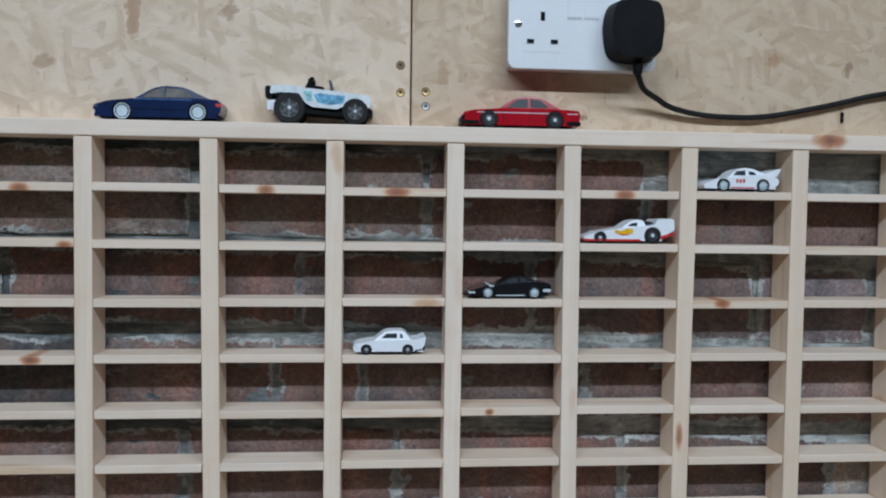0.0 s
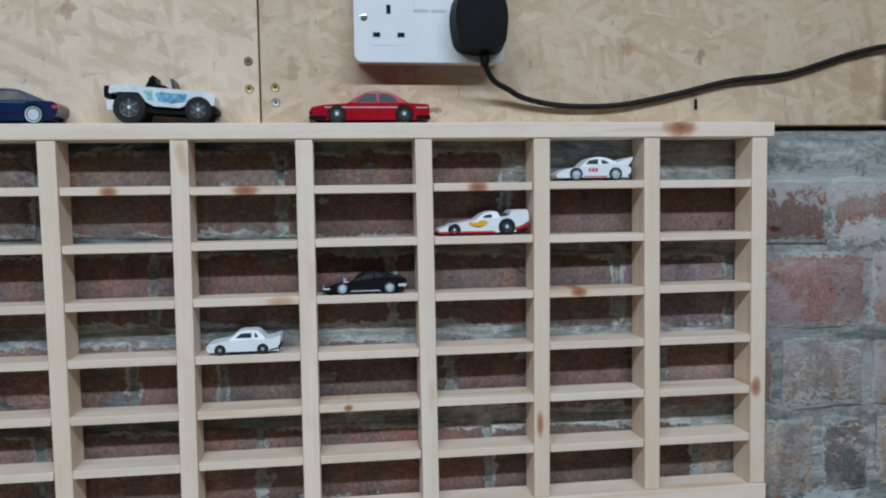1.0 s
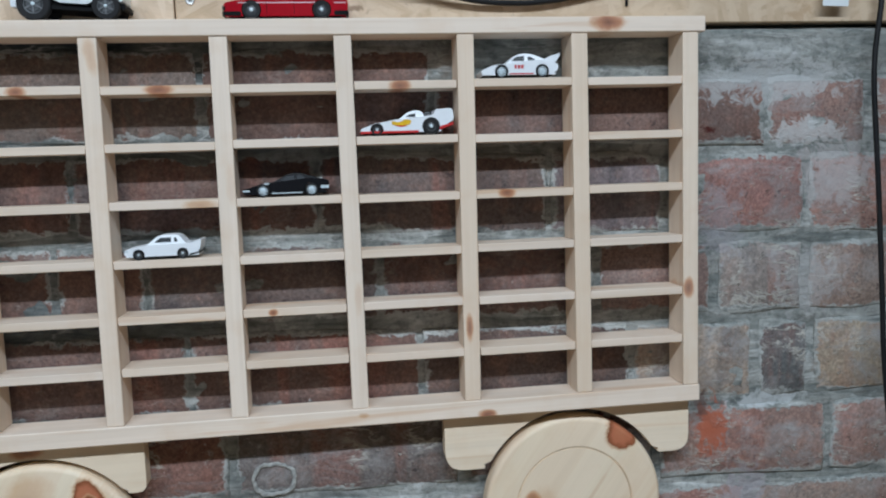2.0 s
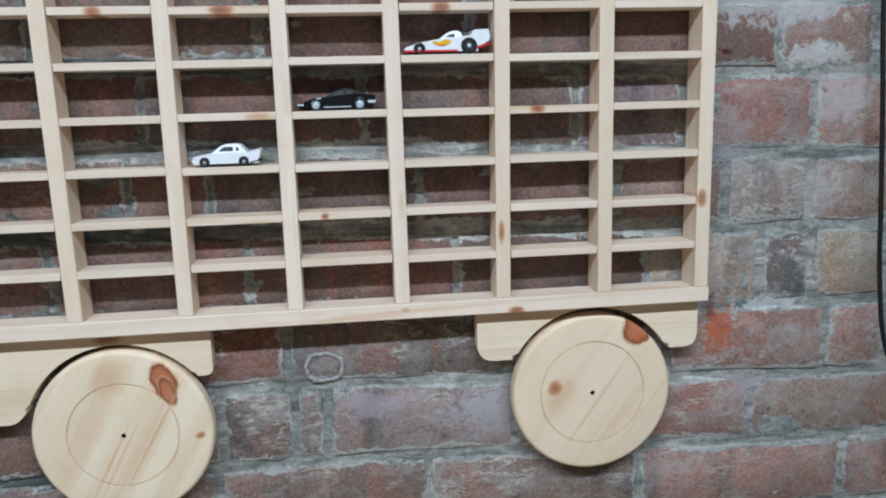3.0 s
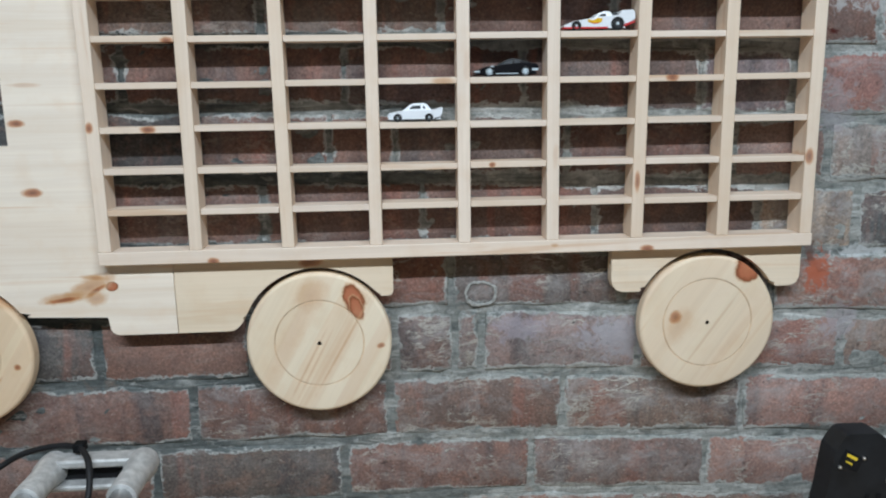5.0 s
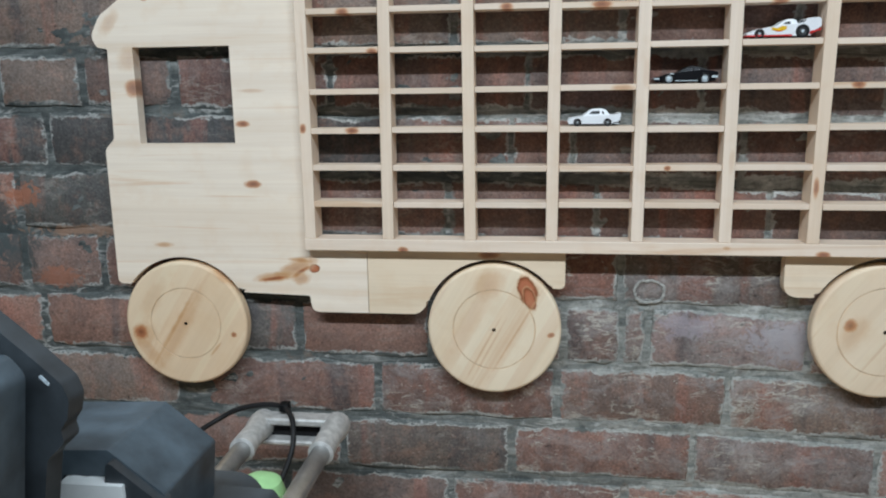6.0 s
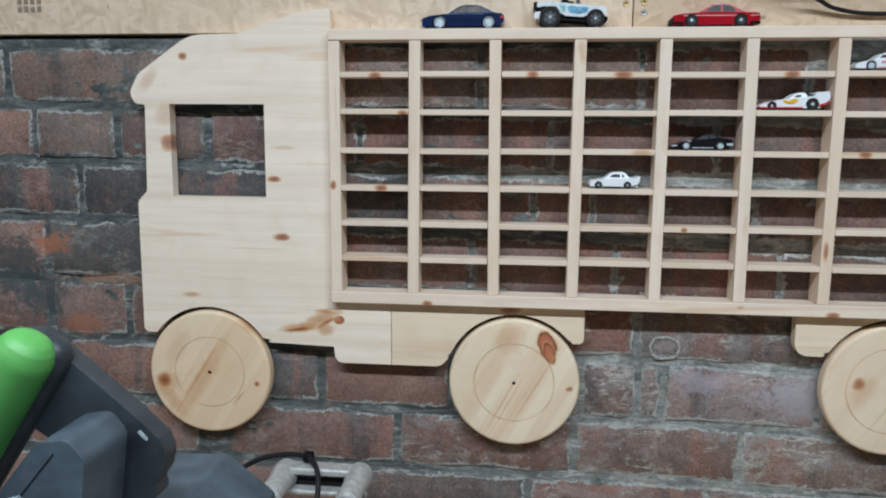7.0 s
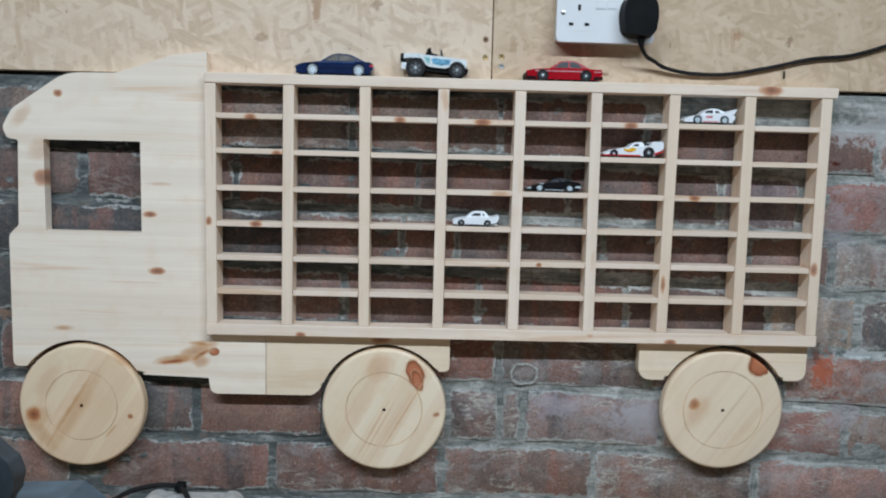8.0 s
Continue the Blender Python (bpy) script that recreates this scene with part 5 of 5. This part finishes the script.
for x, z0, z1 in ((0.700, 0.80, 0.90), (0.715, 0.80, 0.905), (0.730, 0.80, 0.905)):
    part("vent_slot", box(x, x + 0.005, -0.1862, -0.1845, z0, z1), "dark_hole", tool)

for y in (-1.42, -2.75):
    light = thing("ceiling_light", (0.3, y, TOP), "white fluorescent batten fixed to the ceiling", "ceiling light", "ceiling battens")
    part("housing", box(-0.45, 1.15, y - 0.06, y + 0.06, 2.515, TOP - 0.002), "white_plastic", light, bevel=0.004)


# ---- brickwork ----
# Bed joints, at three places along the wall; the courses fall a little to the right.
BED_X = (-0.7, 0.3, 0.85)
BEDS = [(1.594, 1.594, 1.594), (1.488, 1.474, 1.458), (1.403, 1.384, 1.361), (1.312, 1.294, 1.272), (1.215, 1.199, 1.176), (1.118, 1.111, 1.083),
        (1.021, 1.016, 0.994), (0.925, 0.922, 0.898), (0.830, 0.831, 0.806), (0.735, 0.735, 0.712)]
# Head joints of each course, left to right.
HEADS = [
    [-0.98, -0.77, -0.48, -0.25, -0.03, 0.20, 0.43, 0.795, 0.92],
    [-0.96, -0.731, -0.596, -0.448, -0.21, 0.073, 0.31, 0.55, 0.68, 0.846, 0.96],
    [-0.90, -0.66, -0.340, -0.12, 0.05, 0.136, 0.37, 0.60, 0.737, 0.845],
    [-0.98, -0.721, -0.49, -0.25, -0.040, 0.172, 0.41, 0.64, 0.787, 0.855, 0.95],
    [-0.96, -0.723, -0.590, -0.36, -0.13, 0.085, 0.208, 0.45, 0.67, 0.877, 0.96],
    [-0.94, -0.70, -0.50, -0.276, -0.07, 0.130, 0.212, 0.250, 0.478, 0.62, 0.780],
    [-0.98, -0.73, -0.480, -0.154, 0.120, 0.369, 0.637, 0.912],
    [-0.96, -0.72, -0.486, -0.215, 0.053, 0.324, 0.586, 0.85],
    [-0.82, -0.57, -0.31, -0.043, 0.225, 0.487, 0.75],
]
BRICK_TINTS = [(0.256, 0.152, 0.124), (0.206, 0.135, 0.115), (0.294, 0.167, 0.131), (0.188, 0.137, 0.122), (0.215, 0.160, 0.132), (0.236, 0.137, 0.113)]
SPECIAL = {(1, 8): (0.250, 0.128, 0.109), (3, 8): (0.077, 0.081, 0.081), (3, 9): (0.250, 0.201, 0.149), (3, 7): (0.288, 0.224, 0.175), (2, 0): (0.055, 0.060, 0.062),
           (2, 1): (0.055, 0.058, 0.060), (2, 2): (0.060, 0.058, 0.058), (2, 8): (0.231, 0.197, 0.176), (4, 8): (0.269, 0.166, 0.135), (5, 2): (0.106, 0.099, 0.093),
           (5, 7): (0.250, 0.187, 0.175), (7, 3): (0.131, 0.107, 0.093), (6, 4): (0.188, 0.129, 0.107), (3, 1): (0.119, 0.124, 0.116), (1, 3): (0.219, 0.121, 0.103),
           (4, 5): (0.281, 0.145, 0.114), (4, 6): (0.150, 0.126, 0.117), (1, 7): (0.188, 0.148, 0.153)}


def bed(k, x):
    """The height of bed joint k at x."""
    return float(np.interp(x, BED_X, BEDS[k]))


def brick_mesh(x0, x1, low, high, seed):
    """One worn brick: a front of a few faces with uneven, chamfered edges."""
    rnd = random.Random(seed)
    nx = 4
    bm = bmesh.new()
    tilt, proud = rnd.uniform(-0.0012, 0.0012), rnd.uniform(-0.0008, 0.0012)
    outer, inner, back = [], [], []
    top = [(s / nx, 1.0) for s in range(nx + 1)]
    bottom = [(1 - s / nx, 0.0) for s in range(nx + 1)]
    loop = top + [(1.0, 0.5)] + bottom + [(0.0, 0.5)]
    for u, v in loop:
        x = x0 + (x1 - x0) * u
        z = low(x) + (high(x) - low(x)) * v
        jx, jz = rnd.uniform(-0.0022, 0.0022), rnd.uniform(-0.0026, 0.0026)
        cx, cz = (x0 + x1) / 2, (low(x) + high(x)) / 2
        round_off = 0.0018 if (u in (0, 1) and v in (0, 1)) else 0.0
        px, pz = x + jx - math.copysign(round_off, x - cx), z + jz - math.copysign(round_off, z - cz)
        back.append(bm.verts.new((px, 0.019, pz)))
        outer.append(bm.verts.new((px, proud + 0.0022, pz)))
        ix = px - math.copysign(0.0030, px - cx)
        iz = pz - math.copysign(0.0028, pz - cz) if v != 0.5 else pz
        inner.append(bm.verts.new((ix, proud + tilt * (u - 0.5) + rnd.uniform(-0.0007, 0.0007), iz)))
    n = len(loop)
    for k in range(n):
        bm.faces.new((back[k - 1], back[k], outer[k], outer[k - 1]))
        bm.faces.new((outer[k - 1], outer[k], inner[k], inner[k - 1]))
    bm.faces.new(inner)
    bmesh.ops.recalc_face_normals(bm, faces=bm.faces[:])
    middle, half = bm.loops.layers.uv.new("middle"), bm.loops.layers.uv.new("half")
    for face in bm.faces:
        for corner in face.loops:
            x, _, z = corner.vert.co
            corner[middle].uv = (x - (x0 + x1) / 2, z - (low(x) + high(x)) / 2)
            corner[half].uv = ((x1 - x0) / 2, (high(x) - low(x)) / 2)
    mesh = bpy.data.meshes.new("brick")
    bm.to_mesh(mesh)
    bm.free()
    mesh.shade_smooth()
    mesh.set_sharp_from_angle(angle=radians(50))
    mesh.materials.append(M["brick"])
    return mesh


rnd = random.Random(11)
for row, heads in enumerate(HEADS):
    edges = [heads[0] - 0.235] + heads + [heads[-1] + 0.20]
    for k in range(len(edges) - 1):
        gap = rnd.uniform(0.0030, 0.0050) * (0.45 if row < 4 and -0.25 < edges[k] < 0.45 else 1.0)
        base = bed(row + 1, (edges[k] + edges[k + 1]) / 2)
        rise = 0.0048 if row else (0.057 if edges[k] > 0.40 else 0.020)
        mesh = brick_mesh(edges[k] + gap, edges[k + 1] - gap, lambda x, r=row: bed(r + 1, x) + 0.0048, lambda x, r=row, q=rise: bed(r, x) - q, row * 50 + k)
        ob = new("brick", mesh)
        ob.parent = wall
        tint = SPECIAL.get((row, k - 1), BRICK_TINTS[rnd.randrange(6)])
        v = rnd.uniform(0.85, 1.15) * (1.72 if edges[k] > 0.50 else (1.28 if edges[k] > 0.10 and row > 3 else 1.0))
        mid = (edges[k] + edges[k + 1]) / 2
        # Less lime on the dark left end, and behind the shelf to deepen its shade.
        sooty_or_shaded = mid < -0.05 or (row < 4 and mid < 0.70)
        lime = rnd.uniform(0.10, 0.40) if sooty_or_shaded else (rnd.uniform(1.1, 1.6) if mid > 0.70 and row < 5 else rnd.uniform(0.9, 1.25))
        # Bricks behind the shelf get its cell shade painted in, 0.85 of their tint.
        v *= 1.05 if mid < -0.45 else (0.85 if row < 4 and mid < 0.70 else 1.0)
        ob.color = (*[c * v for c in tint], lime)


def mortar_bed():
    """Rough mortar between and partly over the bricks, in one relief."""
    nx, nz = 400, 160
    xs, zs = np.linspace(-1.10, 1.12, nx), np.linspace(0.72, 1.5925, nz)
    verts = []
    for z in zs:
        for x in xs:
            p = Vector((x, 0, z))
            q = Vector((x * 0.55, 0, z))
            y = 0.0026 - 0.0026 * noise.fractal(q * 34, 0.75, 2.3, 5) - 0.0016 * noise.noise(p * 7 + Vector((3, 1, 9)))
            if z > 1.545 and x > 0.44:
                y -= 0.0035 * min(1, (z - 1.545) / 0.012)
            if z > 1.5885:
                y = 0.019
            verts.append((x, float(min(max(y, -0.0026), 0.0195)), z))
    faces = [(j * nx + i, j * nx + i + 1, (j + 1) * nx + i + 1, (j + 1) * nx + i) for j in range(nz - 1) for i in range(nx - 1)]
    mesh = bpy.data.meshes.new("mortar")
    mesh.from_pydata(verts, [], faces)
    mesh.shade_smooth()
    mesh.materials.append(M["mortar"])
    ob = new("mortar", mesh)
    ob.parent = wall
    return tagged(ob, "smeared grey lime mortar in the joints", kind="stuff")


mortar_bed()
ring = [(0.2505 + 0.0205 * math.copysign(abs(math.cos(a)) ** 0.75, math.cos(a)), -0.0008, 1.133 + 0.0160 * math.copysign(abs(math.sin(a)) ** 0.75, math.sin(a))) for a in [2 * math.pi * k / 14 for k in range(15)]]
ring = tube(ring, 0.0020, "mortar_ring", "lime", wall, "ring of pale old mortar left on the brick")
for v in ring.data.vertices:
    v.co.y *= 0.5
    v.co += 0.0022 * Vector((noise.noise(v.co * 160), 0, noise.noise(v.co * 160 + Vector((7, 3, 1)))))


def far_bricks():
    """The rest of the wall, out of reach, as one mesh."""
    r, bm = random.Random(5), bmesh.new()
    for row in range(17):
        z = 1.594 - 0.0945 * (row + 1)
        x = X0 + 0.01 - (row % 2) * 0.12
        while x < X1 - 0.02:
            a, b = max(x, X0 + 0.01), min(x + 0.236, X1 - 0.01)
            if b - a > 0.03 and (z < 0.70 or b < -1.22 or a > 1.16):
                box(a, b, r.uniform(-0.001, 0.002), 0.0195, max(z, 0.002) + 0.005, z + 0.0895, bm)
            x += 0.246
    mat = make_brick("old_clay_brick_far", False)
    ob = part("bricks", bm, mat, wall, smooth=False)
    ob.color = (0.19, 0.10, 0.08, 1)
    tagged(ob, "old red-brown bricks", kind="stuff")


far_bricks()
